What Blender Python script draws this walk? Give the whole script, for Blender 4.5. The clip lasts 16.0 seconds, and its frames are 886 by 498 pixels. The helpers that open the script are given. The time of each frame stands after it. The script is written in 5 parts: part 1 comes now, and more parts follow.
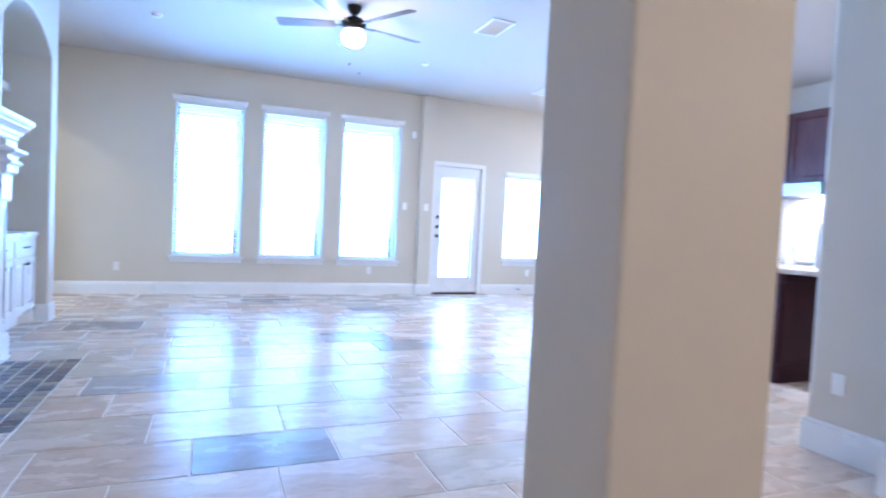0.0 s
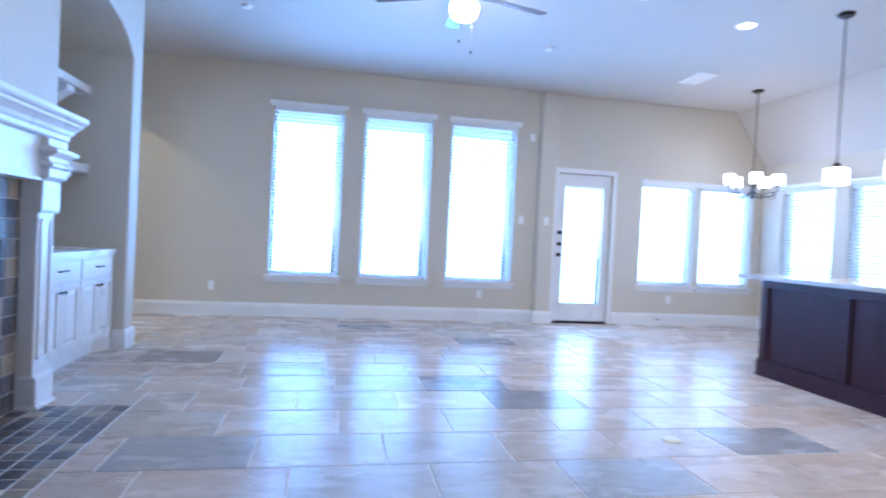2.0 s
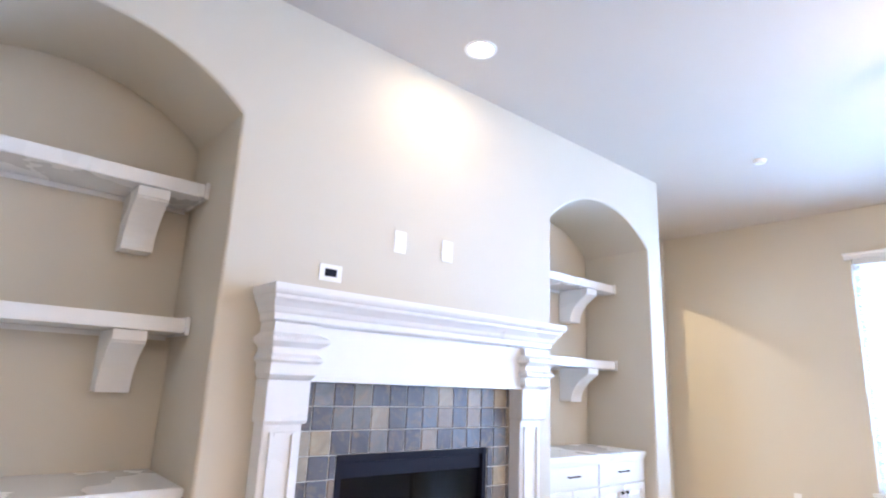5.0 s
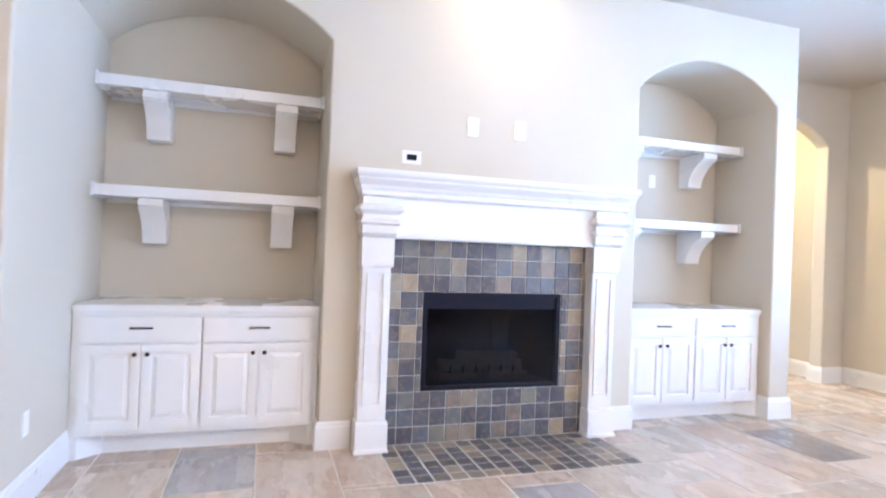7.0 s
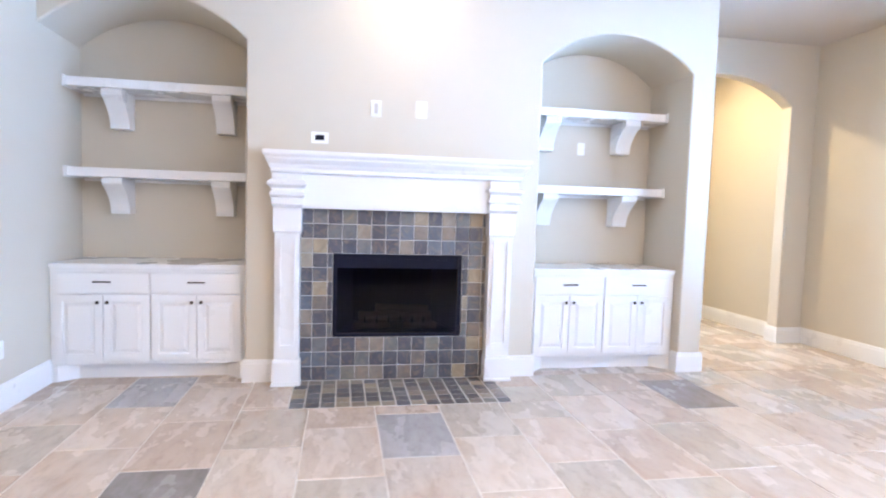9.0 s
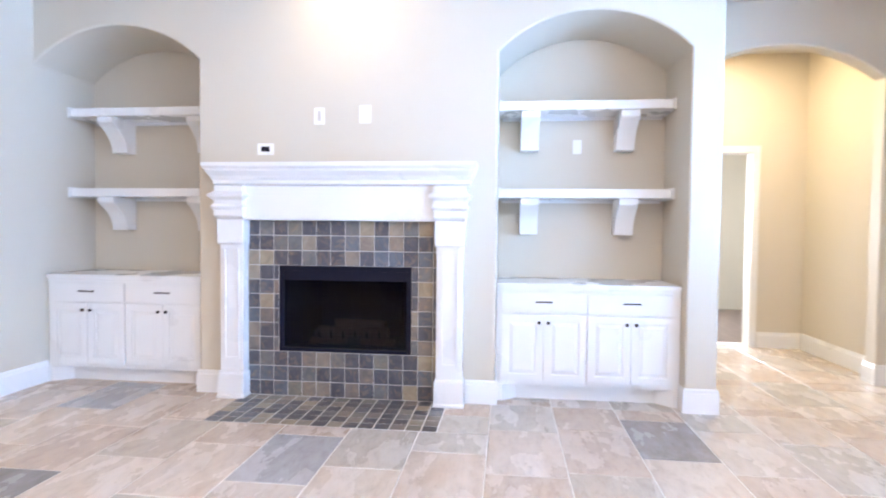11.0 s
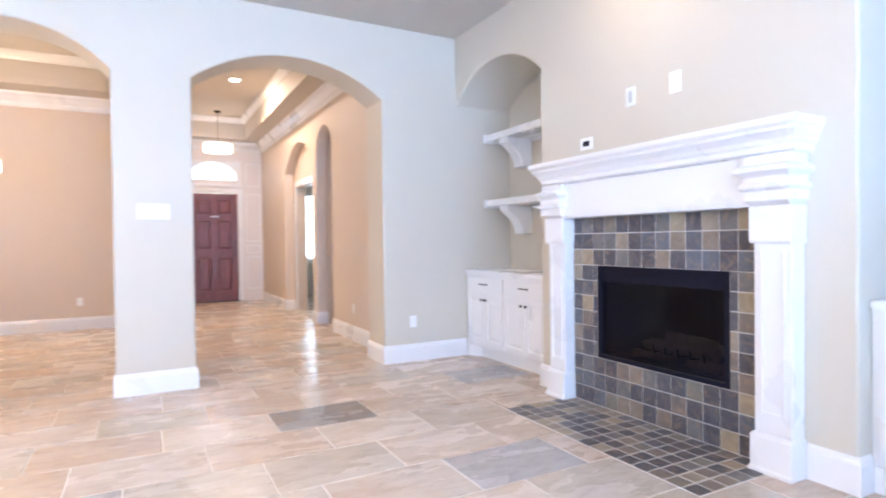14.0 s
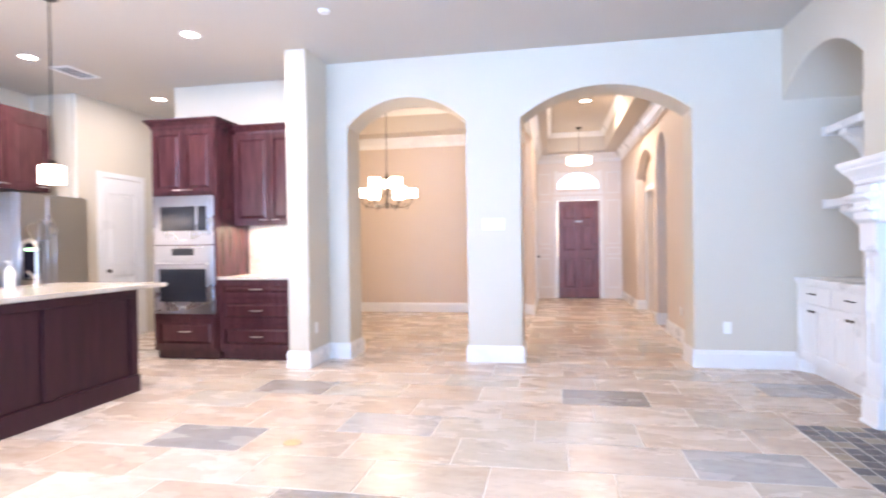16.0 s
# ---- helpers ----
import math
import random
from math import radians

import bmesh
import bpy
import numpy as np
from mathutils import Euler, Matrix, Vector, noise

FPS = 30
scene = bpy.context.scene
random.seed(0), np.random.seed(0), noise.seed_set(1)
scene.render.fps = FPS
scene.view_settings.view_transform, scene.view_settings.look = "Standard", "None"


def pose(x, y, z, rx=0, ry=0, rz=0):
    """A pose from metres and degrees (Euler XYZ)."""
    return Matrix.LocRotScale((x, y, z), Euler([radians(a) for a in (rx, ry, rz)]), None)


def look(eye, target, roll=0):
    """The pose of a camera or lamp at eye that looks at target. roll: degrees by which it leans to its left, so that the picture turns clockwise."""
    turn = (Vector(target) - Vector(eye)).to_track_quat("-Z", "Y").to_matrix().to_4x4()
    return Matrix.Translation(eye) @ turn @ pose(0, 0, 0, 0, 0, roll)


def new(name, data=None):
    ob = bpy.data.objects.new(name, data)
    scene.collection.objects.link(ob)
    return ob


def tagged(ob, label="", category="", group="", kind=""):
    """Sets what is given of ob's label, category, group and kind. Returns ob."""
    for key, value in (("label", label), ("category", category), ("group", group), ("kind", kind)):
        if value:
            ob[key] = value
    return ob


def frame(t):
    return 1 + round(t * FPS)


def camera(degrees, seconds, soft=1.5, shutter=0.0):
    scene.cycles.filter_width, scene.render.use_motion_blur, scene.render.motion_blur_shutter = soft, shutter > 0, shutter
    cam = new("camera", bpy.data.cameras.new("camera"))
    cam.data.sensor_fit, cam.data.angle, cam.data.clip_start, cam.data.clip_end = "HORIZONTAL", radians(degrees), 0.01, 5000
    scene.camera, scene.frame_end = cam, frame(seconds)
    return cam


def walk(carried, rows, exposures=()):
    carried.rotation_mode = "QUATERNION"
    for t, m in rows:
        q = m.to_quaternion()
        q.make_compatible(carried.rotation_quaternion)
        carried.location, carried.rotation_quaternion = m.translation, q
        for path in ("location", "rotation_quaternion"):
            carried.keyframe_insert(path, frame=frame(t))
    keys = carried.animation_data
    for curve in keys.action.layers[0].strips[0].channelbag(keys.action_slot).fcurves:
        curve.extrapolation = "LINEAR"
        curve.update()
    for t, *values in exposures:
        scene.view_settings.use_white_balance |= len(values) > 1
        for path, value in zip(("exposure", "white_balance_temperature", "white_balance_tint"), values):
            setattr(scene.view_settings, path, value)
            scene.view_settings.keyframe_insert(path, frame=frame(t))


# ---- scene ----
cam = camera(76.5, 16.0, 2.0, 0.5)
PATH = [
    (0, (-0.02, -0.118, 1.168), (0.728, 1.735, 1.092), 2.8),
    (0.5, (0.09, 0.194, 1.206), (0.627, 2.119, 1.12), 3.1),
    (1, (0.172, 0.489, 1.223), (0.655, 2.429, 1.167), 3.2),
    (1.5, (0.217, 0.837, 1.201), (0.703, 2.776, 1.147), 3.1),
    (2, (0.262, 1.106, 1.17), (0.639, 3.069, 1.133), 2.9),
    (2.5, (0.266, 1.425, 1.171), (0.204, 3.423, 1.129), 2.8),
    (3, (0.274, 1.68, 1.222), (-0.263, 3.606, 1.213), 2.6),
    (3.5, (0.377, 1.94, 1.294), (-0.652, 3.645, 1.486), 2.1),
    (4, (0.551, 2.003, 1.388), (-0.661, 3.553, 1.747), 2.3),
    (4.2, (0.624, 2.006, 1.423), (-0.636, 3.506, 1.829), 2.5),
    (6.3, (1.749, 2.395, 1.372), (-0.054, 3.223, 1.628), 2.8),
    (6.5, (1.851, 2.448, 1.358), (0.022, 3.238, 1.528), 2.7),
    (7, (2.11, 2.578, 1.308), (0.205, 3.188, 1.325), 2.2),
    (7.5, (2.401, 2.729, 1.343), (0.474, 3.26, 1.277), 2.2),
    (8, (2.683, 2.93, 1.368), (0.748, 3.424, 1.278), 2.1),
    (8.5, (2.919, 3.293, 1.384), (0.966, 3.711, 1.276), 1.9),
    (9, (2.985, 3.706, 1.401), (1.021, 4.061, 1.269), 1.7),
    (9.2, (3.001, 3.871, 1.405), (1.034, 4.211, 1.285), 1.6),
    (11.3, (2.574, 5.608, 1.32), (0.619, 5.189, 1.251), 0.3),
    (11.5, (2.501, 5.709, 1.31), (0.583, 5.148, 1.241), 0.1),
    (12, (2.198, 5.967, 1.261), (0.391, 5.111, 1.208), -0.1),
    (12.5, (2.011, 6.164, 1.278), (0.328, 5.086, 1.222), -0.4),
    (13, (1.841, 6.416, 1.245), (0.396, 5.034, 1.21), -0.5),
    (13.5, (1.566, 6.607, 1.234), (0.376, 4.999, 1.198), -0.7),
    (14, (1.364, 6.763, 1.237), (0.42, 5.0, 1.208), -0.7),
    (14.5, (1.194, 6.975, 1.228), (0.561, 5.078, 1.199), -0.7),
    (15, (1.054, 7.183, 1.254), (0.662, 5.223, 1.225), -0.8),
    (15.5, (0.896, 7.453, 1.271), (0.879, 5.453, 1.249), -0.8),
    (16, (0.666, 7.647, 1.283), (1.042, 5.682, 1.271), -0.8),
]


# ---- light ----
EXPO = [(0.0, 1.14, 5100, 16), (2.2, 0.62, 5100, 17), (3.2, 0.70, 5950, 19), (4.0, 1.14, 7000, 21), (6.5, 1.62, 6850, 21), (9.0, 1.60, 6800, 21), (12.0, 1.55, 6900, 22), (13.0, 1.47, 7150, 23), (16.0, 1.61, 6850, 23)]
walk(cam, [(t, look(eye, target, roll)) for t, eye, target, roll in PATH], EXPO)

world = bpy.data.worlds.new("sky")
scene.world = world
world.use_nodes = True
wn = world.node_tree
sky = wn.nodes.new("ShaderNodeTexSky")
sky.sky_type, sky.sun_disc, sky.sun_elevation, sky.sun_rotation = "NISHITA", False, radians(50), radians(200)
wn.links.new(sky.outputs[0], wn.nodes["Background"].inputs[0])
wn.nodes["Background"].inputs[1].default_value = 0.15
sun = new("sun", bpy.data.lights.new("sun", "SUN"))
sun.data.energy, sun.data.angle, sun.data.color = 2.0, radians(0.6), (1.0, 0.95, 0.88)
sun.matrix_world = look((0, 0, 30), (6, 16, 0))


def area(name, eye, target, w, h, watts, colour, disk=False):
    d = bpy.data.lights.new(name, "AREA")
    d.shape, d.size, d.size_y, d.energy, d.color = ("DISK" if disk else "RECTANGLE"), w, h, watts, colour
    ob = new(name, d)
    ob.matrix_world = look(eye, target)
    return ob


def bulb(name, at, watts, colour, size=0.05):
    d = bpy.data.lights.new(name, "POINT")
    d.energy, d.color, d.shadow_soft_size = watts, colour, size
    ob = new(name, d)
    ob.location = at
    return ob


DAY, BLUE, WARM, CAN = (0.36, 0.62, 1.0), (0.26, 0.545, 1.0), (1.0, 0.83, 0.62), (1.0, 0.95, 0.90)
WIN_N = [(-0.62, 0.31), (0.60, 1.55), (1.83, 2.80)]      # great room windows, x ranges
WIN_K = [(4.85, 5.76), (5.87, 6.78)]                      # nook windows, x ranges
WIN_E = [(7.67, 8.58), (6.53, 7.44)]                      # nook east windows, y ranges
WATT = 23.0                                                # per square metre of window
for (a, b), f in zip(WIN_N, (1.25, 1.15, 0.95)):
    area("window_daylight", ((a + b) / 2 - 0.03, 9.16, 1.63), ((a + b) / 2 - 0.03, 0, 1.63), b - a - 0.16, 2.05, f * WATT * (b - a) * 2.3, BLUE)
for a, b in WIN_K:
    area("window_daylight", ((a + b) / 2, 9.16, 1.40), ((a + b) / 2, 0, 1.40), b - a - 0.14, 1.50, 0.8 * WATT * (b - a) * 1.55, DAY)
for a, b in WIN_E:
    area("window_daylight", (7.09, (a + b) / 2, 1.40), (0, (a + b) / 2, 1.40), b - a - 0.14, 1.50, 0.35 * WATT * (b - a) * 1.55, DAY)
area("window_daylight", (3.91, 9.16, 1.16), (3.91, 0, 1.16), 0.60, 1.74, WATT * 0.85, DAY)
area("window_daylight", (0.02, -6.12, 2.77), (0.02, 0, 2.77), 0.90, 0.36, 1.6, DAY)
area("window_daylight", (-2.1, -6.09, 1.6), (-2.1, 0, 1.6), 0.9, 1.4, 24, (0.5, 0.8, 1.0))

# ---- materials ----


def mat(name):
    m = bpy.data.materials.new(name)
    m.use_nodes = True
    return m, m.node_tree.nodes, m.node_tree.links, m.node_tree.nodes["Principled BSDF"]


def paint(name, colour, rough=0.55, grain=140.0, bump=0.12, vary=0.05, metal=0.0, coat=0.0):
    """Paint, plaster, metal: broad uneven tone, fine relief and uneven gloss."""
    m, n, l, b = mat(name)
    tc = n.new("ShaderNodeTexCoord")
    big = n.new("ShaderNodeTexNoise")
    big.inputs["Scale"].default_value, big.inputs["Detail"].default_value = 1.7, 4
    mix = n.new("ShaderNodeMix")
    mix.data_type = "RGBA"
    mix.inputs["A"].default_value = (*[c * (1 - vary) for c in colour], 1)
    mix.inputs["B"].default_value = (*[min(1, c * (1 + vary)) for c in colour], 1)
    fine = n.new("ShaderNodeTexNoise")
    fine.inputs["Scale"].default_value, fine.inputs["Detail"].default_value = grain, 3
    bp = n.new("ShaderNodeBump")
    bp.inputs["Strength"].default_value, bp.inputs["Distance"].default_value = bump, 0.002
    rr = n.new("ShaderNodeMapRange")
    rr.inputs["To Min"].default_value, rr.inputs["To Max"].default_value = rough * 0.88, min(1, rough * 1.12)
    l.new(tc.outputs["Object"], big.inputs["Vector"])
    l.new(tc.outputs["Object"], fine.inputs["Vector"])
    l.new(big.outputs["Fac"], mix.inputs["Factor"])
    l.new(big.outputs["Fac"], rr.inputs["Value"])
    l.new(mix.outputs["Result"], b.inputs["Base Color"])
    l.new(rr.outputs["Result"], b.inputs["Roughness"])
    l.new(fine.outputs["Fac"], bp.inputs["Height"])
    l.new(bp.outputs["Normal"], b.inputs["Normal"])
    b.inputs["Metallic"].default_value, b.inputs["Coat Weight"].default_value = metal, coat
    return m


def stone(name, ramp, rough, island=False, scale=3.2, stretch=2.4, bump=0.25, hold=True, rust_amount=0.6):
    """Slate: a tone for each piece, clouded, with drawn-out veins and cleft relief."""
    m, n, l, b = mat(name)
    tc = n.new("ShaderNodeTexCoord")
    if island:
        rnd = n.new("ShaderNodeNewGeometry").outputs["Random Per Island"]
    else:
        rnd = n.new("ShaderNodeObjectInfo").outputs["Random"]
    far = n.new("ShaderNodeVectorMath")
    far.operation = "MULTIPLY_ADD"
    comb = n.new("ShaderNodeCombineXYZ")
    for k in ("X", "Y", "Z"):
        l.new(rnd, comb.inputs[k])
    far.inputs[1].default_value = (37.0, 61.0, 23.0)
    l.new(comb.outputs[0], far.inputs[0])
    l.new(tc.outputs["Object"], far.inputs[2])
    turn = n.new("ShaderNodeVectorRotate")
    turn.rotation_type = "Z_AXIS"
    ang = n.new("ShaderNodeMath")
    ang.operation, ang.inputs[1].default_value = "MULTIPLY", 19.0
    l.new(rnd, ang.inputs[0])
    l.new(ang.outputs[0], turn.inputs["Angle"])
    l.new(far.outputs[0], turn.inputs["Vector"])
    mp = n.new("ShaderNodeMapping")
    mp.inputs["Scale"].default_value = (1, stretch, 1)
    l.new(turn.outputs[0], mp.inputs["Vector"])
    cloud = n.new("ShaderNodeTexNoise")
    cloud.inputs["Scale"].default_value, cloud.inputs["Detail"].default_value = scale, 7
    cloud.inputs["Roughness"].default_value, cloud.inputs["Distortion"].default_value = 0.62, 0.7
    l.new(mp.outputs[0], cloud.inputs["Vector"])
    vein = n.new("ShaderNodeTexNoise")
    vein.inputs["Scale"].default_value, vein.inputs["Detail"].default_value = scale * 2.1, 9
    vein.inputs["Distortion"].default_value = 0.8
    l.new(mp.outputs[0], vein.inputs["Vector"])
    cr = n.new("ShaderNodeValToRGB")
    cr.color_ramp.interpolation = "CONSTANT" if hold else "LINEAR"
    el = cr.color_ramp.elements
    for k, c in enumerate(ramp):
        e = el[k] if k < 2 else el.new(0.5)
        e.position, e.color = k / len(ramp), (*c, 1)
    hash_ = n.new("ShaderNodeTexWhiteNoise")
    hash_.noise_dimensions = "1D"
    l.new(rnd, hash_.inputs["W"])
    l.new(hash_.outputs["Value"], cr.inputs["Fac"])
    dark = n.new("ShaderNodeMix")
    dark.data_type, dark.blend_type = "RGBA", "MULTIPLY"
    tone = n.new("ShaderNodeValToRGB")
    te = tone.color_ramp.elements
    te[0].position, te[0].color = 0.32, (0.64, 0.63, 0.63, 1)
    te[1].position, te[1].color = 0.68, (1.16, 1.14, 1.10, 1)
    l.new(cloud.outputs["Fac"], tone.inputs["Fac"])
    dark.inputs["Factor"].default_value = 0.85
    l.new(cr.outputs["Color"], dark.inputs["A"])
    l.new(tone.outputs["Color"], dark.inputs["B"])
    rust = n.new("ShaderNodeMix")
    rust.data_type = "RGBA"
    rf = n.new("ShaderNodeMapRange")
    rf.inputs["From Min"].default_value, rf.inputs["From Max"].default_value = 0.50, 0.80
    rf.inputs["To Max"].default_value = rust_amount
    l.new(vein.outputs["Fac"], rf.inputs["Value"])
    l.new(rf.outputs["Result"], rust.inputs["Factor"])
    l.new(dark.outputs["Result"], rust.inputs["A"])
    rust.inputs["B"].default_value = (0.38, 0.25, 0.15, 1)
    l.new(rust.outputs["Result"], b.inputs["Base Color"])
    rr = n.new("ShaderNodeMapRange")
    rr.inputs["To Min"].default_value, rr.inputs["To Max"].default_value = rough * 0.7, rough * 1.4
    l.new(cloud.outputs["Fac"], rr.inputs["Value"])
    l.new(rr.outputs["Result"], b.inputs["Roughness"])
    bp = n.new("ShaderNodeBump")
    bp.inputs["Strength"].default_value, bp.inputs["Distance"].default_value = bump, 0.004
    l.new(vein.outputs["Fac"], bp.inputs["Height"])
    l.new(bp.outputs["Normal"], b.inputs["Normal"])
    return m


def tile_stone(name, ramp, rough, island=False, patch=0.55):
    """Glazed slate-look tile: a tone for each piece, soft clouds, fine slanting streaks, a rust patch here and there."""
    m, n, l, b = mat(name)
    tc = n.new("ShaderNodeTexCoord")
    if island:
        rnd = n.new("ShaderNodeNewGeometry").outputs["Random Per Island"]
    else:
        rnd = n.new("ShaderNodeObjectInfo").outputs["Random"]
    comb = n.new("ShaderNodeCombineXYZ")
    for k in ("X", "Y", "Z"):
        l.new(rnd, comb.inputs[k])
    far = n.new("ShaderNodeVectorMath")
    far.operation, far.inputs[1].default_value = "MULTIPLY_ADD", (37.0, 61.0, 23.0)
    l.new(comb.outputs[0], far.inputs[0])
    l.new(tc.outputs["Object"], far.inputs[2])
    slant = n.new("ShaderNodeMapping")
    slant.inputs["Rotation"].default_value, slant.inputs["Scale"].default_value = (0, 0, radians(33)), (1.0, 2.4, 1.0)
    l.new(far.outputs[0], slant.inputs["Vector"])

    def noise(src, scale, detail, rough_, distort=0.0):
        nz = n.new("ShaderNodeTexNoise")
        nz.inputs["Scale"].default_value, nz.inputs["Detail"].default_value = scale, detail
        nz.inputs["Roughness"].default_value, nz.inputs["Distortion"].default_value = rough_, distort
        l.new(src, nz.inputs["Vector"])
        return nz.outputs["Fac"]

    def span(src, a, c, lo, hi):
        mr = n.new("ShaderNodeMapRange")
        mr.interpolation_type = "SMOOTHSTEP"
        for key, v in (("From Min", a), ("From Max", c), ("To Min", lo), ("To Max", hi)):
            mr.inputs[key].default_value = v
        l.new(src, mr.inputs["Value"])
        return mr.outputs["Result"]

    def blend(mode, fac, a, c):
        mx = n.new("ShaderNodeMix")
        mx.data_type, mx.blend_type = "RGBA", mode
        for key, v in (("Factor", fac), ("A", a), ("B", c)):
            if isinstance(v, (float, tuple)):
                mx.inputs[key].default_value = v
            else:
                l.new(v, mx.inputs[key])
        return mx.outputs["Result"]

    cr = n.new("ShaderNodeValToRGB")
    cr.color_ramp.interpolation = "CONSTANT"
    el = cr.color_ramp.elements
    for k, c in enumerate(ramp):
        e = el[k] if k < 2 else el.new(0.5)
        e.position, e.color = k / len(ramp), (*c, 1)
    pick = n.new("ShaderNodeTexWhiteNoise")
    pick.noise_dimensions = "1D"
    l.new(rnd, pick.inputs["W"])
    l.new(pick.outputs["Value"], cr.inputs["Fac"])
    cloud = noise(slant.outputs[0], 1.6, 6, 0.6, 0.15)
    streak = noise(slant.outputs[0], 6.0, 9, 0.66, 0.35)
    grey = blend("MIX", span(cloud, 0.25, 0.80, 0.0, 0.32), cr.outputs["Color"], (0.54, 0.525, 0.52, 1))
    col = blend("MULTIPLY", span(streak, 0.42, 0.78, 0.0, 0.55), grey, (0.60, 0.55, 0.51, 1))
    vein = noise(slant.outputs[0], 13.0, 6, 0.62, 0.5)
    col = blend("SCREEN", span(streak, 0.52, 0.22, 0.0, 0.10), col, (0.75, 0.74, 0.72, 1))
    col = blend("MULTIPLY", span(vein, 0.56, 0.76, 0.0, 0.35), col, (0.55, 0.48, 0.42, 1))
    spot = noise(slant.outputs[0], 1.5, 6, 0.55, 0.5)
    some = n.new("ShaderNodeMath")
    some.operation = "MULTIPLY"
    l.new(span(spot, 0.46, 0.80, 0.0, patch), some.inputs[0])
    l.new(span(pick.outputs["Value"], 0.15, 0.9, 1.0, 0.15), some.inputs[1])
    col = blend("MIX", some.outputs[0], col, (0.46, 0.31, 0.20, 1))
    l.new(col, b.inputs["Base Color"])
    l.new(span(cloud, 0.25, 0.75, rough * 0.85, rough * 1.25), b.inputs["Roughness"])
    bp = n.new("ShaderNodeBump")
    b.inputs["Specular IOR Level"].default_value = 0.27
    bp.inputs["Strength"].default_value, bp.inputs["Distance"].default_value = 0.06, 0.003
    l.new(streak, bp.inputs["Height"])
    l.new(bp.outputs["Normal"], b.inputs["Normal"])
    return m


def wood(name, a, c, rough=0.35, axis=(14, 14, 1.2)):
    m, n, l, b = mat(name)
    tc = n.new("ShaderNodeTexCoord")
    mp = n.new("ShaderNodeMapping")
    mp.inputs["Scale"].default_value = axis
    nz = n.new("ShaderNodeTexNoise")
    nz.inputs["Scale"].default_value, nz.inputs["Detail"].default_value, nz.inputs["Distortion"].default_value = 2.2, 8, 0.6
    cr = n.new("ShaderNodeValToRGB")
    cr.color_ramp.elements[0].position, cr.color_ramp.elements[0].color = 0.3, (*a, 1)
    cr.color_ramp.elements[1].position, cr.color_ramp.elements[1].color = 0.72, (*c, 1)
    bp = n.new("ShaderNodeBump")
    bp.inputs["Strength"].default_value, bp.inputs["Distance"].default_value = 0.08, 0.002
    l.new(tc.outputs["Object"], mp.inputs["Vector"])
    l.new(mp.outputs[0], nz.inputs["Vector"])
    l.new(nz.outputs["Fac"], cr.inputs["Fac"])
    l.new(cr.outputs["Color"], b.inputs["Base Color"])
    l.new(nz.outputs["Fac"], bp.inputs["Height"])
    l.new(bp.outputs["Normal"], b.inputs["Normal"])
    b.inputs["Roughness"].default_value = rough
    return m


def glow(name, colour, strength):
    m, n, l, b = mat(name)
    b.inputs["Base Color"].default_value = (0.9, 0.88, 0.84, 1)
    b.inputs["Roughness"].default_value = 0.35
    b.inputs["Emission Color"].default_value = (*colour, 1)
    b.inputs["Emission Strength"].default_value = strength
    return m


def clear(name, colour=(1, 1, 1), rough=0.02):
    m, n, l, b = mat(name)
    b.inputs["Base Color"].default_value = (*colour, 1)
    b.inputs["Transmission Weight"].default_value, b.inputs["Roughness"].default_value = 1.0, rough
    b.inputs["IOR"].default_value = 1.45
    return m


WALL = paint("greige_wall_paint", (0.622, 0.566, 0.468), 0.6, 190, 0.25, 0.03)
CEILING = paint("ceiling_paint", (0.57, 0.525, 0.465), 0.75, 160, 0.35, 0.03)
TAN = paint("tan_wall_paint", (0.66, 0.555, 0.455), 0.6, 190, 0.25, 0.03)
PANELLED = paint("cream_panel_paint", (0.74, 0.69, 0.65), 0.4, 60, 0.03, 0.015)
TRIM = paint("white_trim_enamel", (0.80, 0.80, 0.79), 0.28, 60, 0.03, 0.015)
PLATE = paint("white_plastic", (0.86, 0.86, 0.84), 0.35, 80, 0.02, 0.01)
GROUT = paint("pale_grout", (0.76, 0.73, 0.68), 0.85, 240, 0.4, 0.08)
BLACK = paint("black_metal", (0.007, 0.008, 0.019), 0.55, 90, 0.05, 0.1, 0.0)
# blue in the soot colour stands in for window reflections on the firebox glass
SOOT = paint("blue_cast_sooty_firebrick", (0.024, 0.026, 0.052), 0.85, 40, 0.5, 0.3)
BRONZE = paint("dark_bronze", (0.035, 0.028, 0.024), 0.35, 90, 0.05, 0.1, 0.9)
NICKEL = paint("brushed_nickel", (0.62, 0.60, 0.57), 0.3, 200, 0.05, 0.04, 1.0)
STEEL = paint("stainless_steel", (0.50, 0.50, 0.52), 0.28, 260, 0.05, 0.03, 1.0)
BLACK.node_tree.nodes["Principled BSDF"].inputs["Specular IOR Level"].default_value = 0.14
GLASS_DARK = paint("dark_oven_glass", (0.02, 0.022, 0.028), 0.12, 40, 0.0, 0.05, 0.0, 0.0)
MAHOGANY = wood("mahogany_door", (0.12, 0.036, 0.034), (0.25, 0.085, 0.078), 0.32)
ESPRESSO = wood("espresso_cabinet", (0.034, 0.010, 0.014), (0.092, 0.028, 0.033), 0.27)
DARK_WOOD = wood("dark_island_panel", (0.024, 0.006, 0.012), (0.050, 0.013, 0.022), 0.45)
DARK_WOOD.node_tree.nodes["Principled BSDF"].inputs["Specular IOR Level"].default_value = 0.3
BLADE = wood("dark_fan_blade", (0.10, 0.085, 0.08), (0.18, 0.15, 0.14), 0.25, (2, 20, 2))
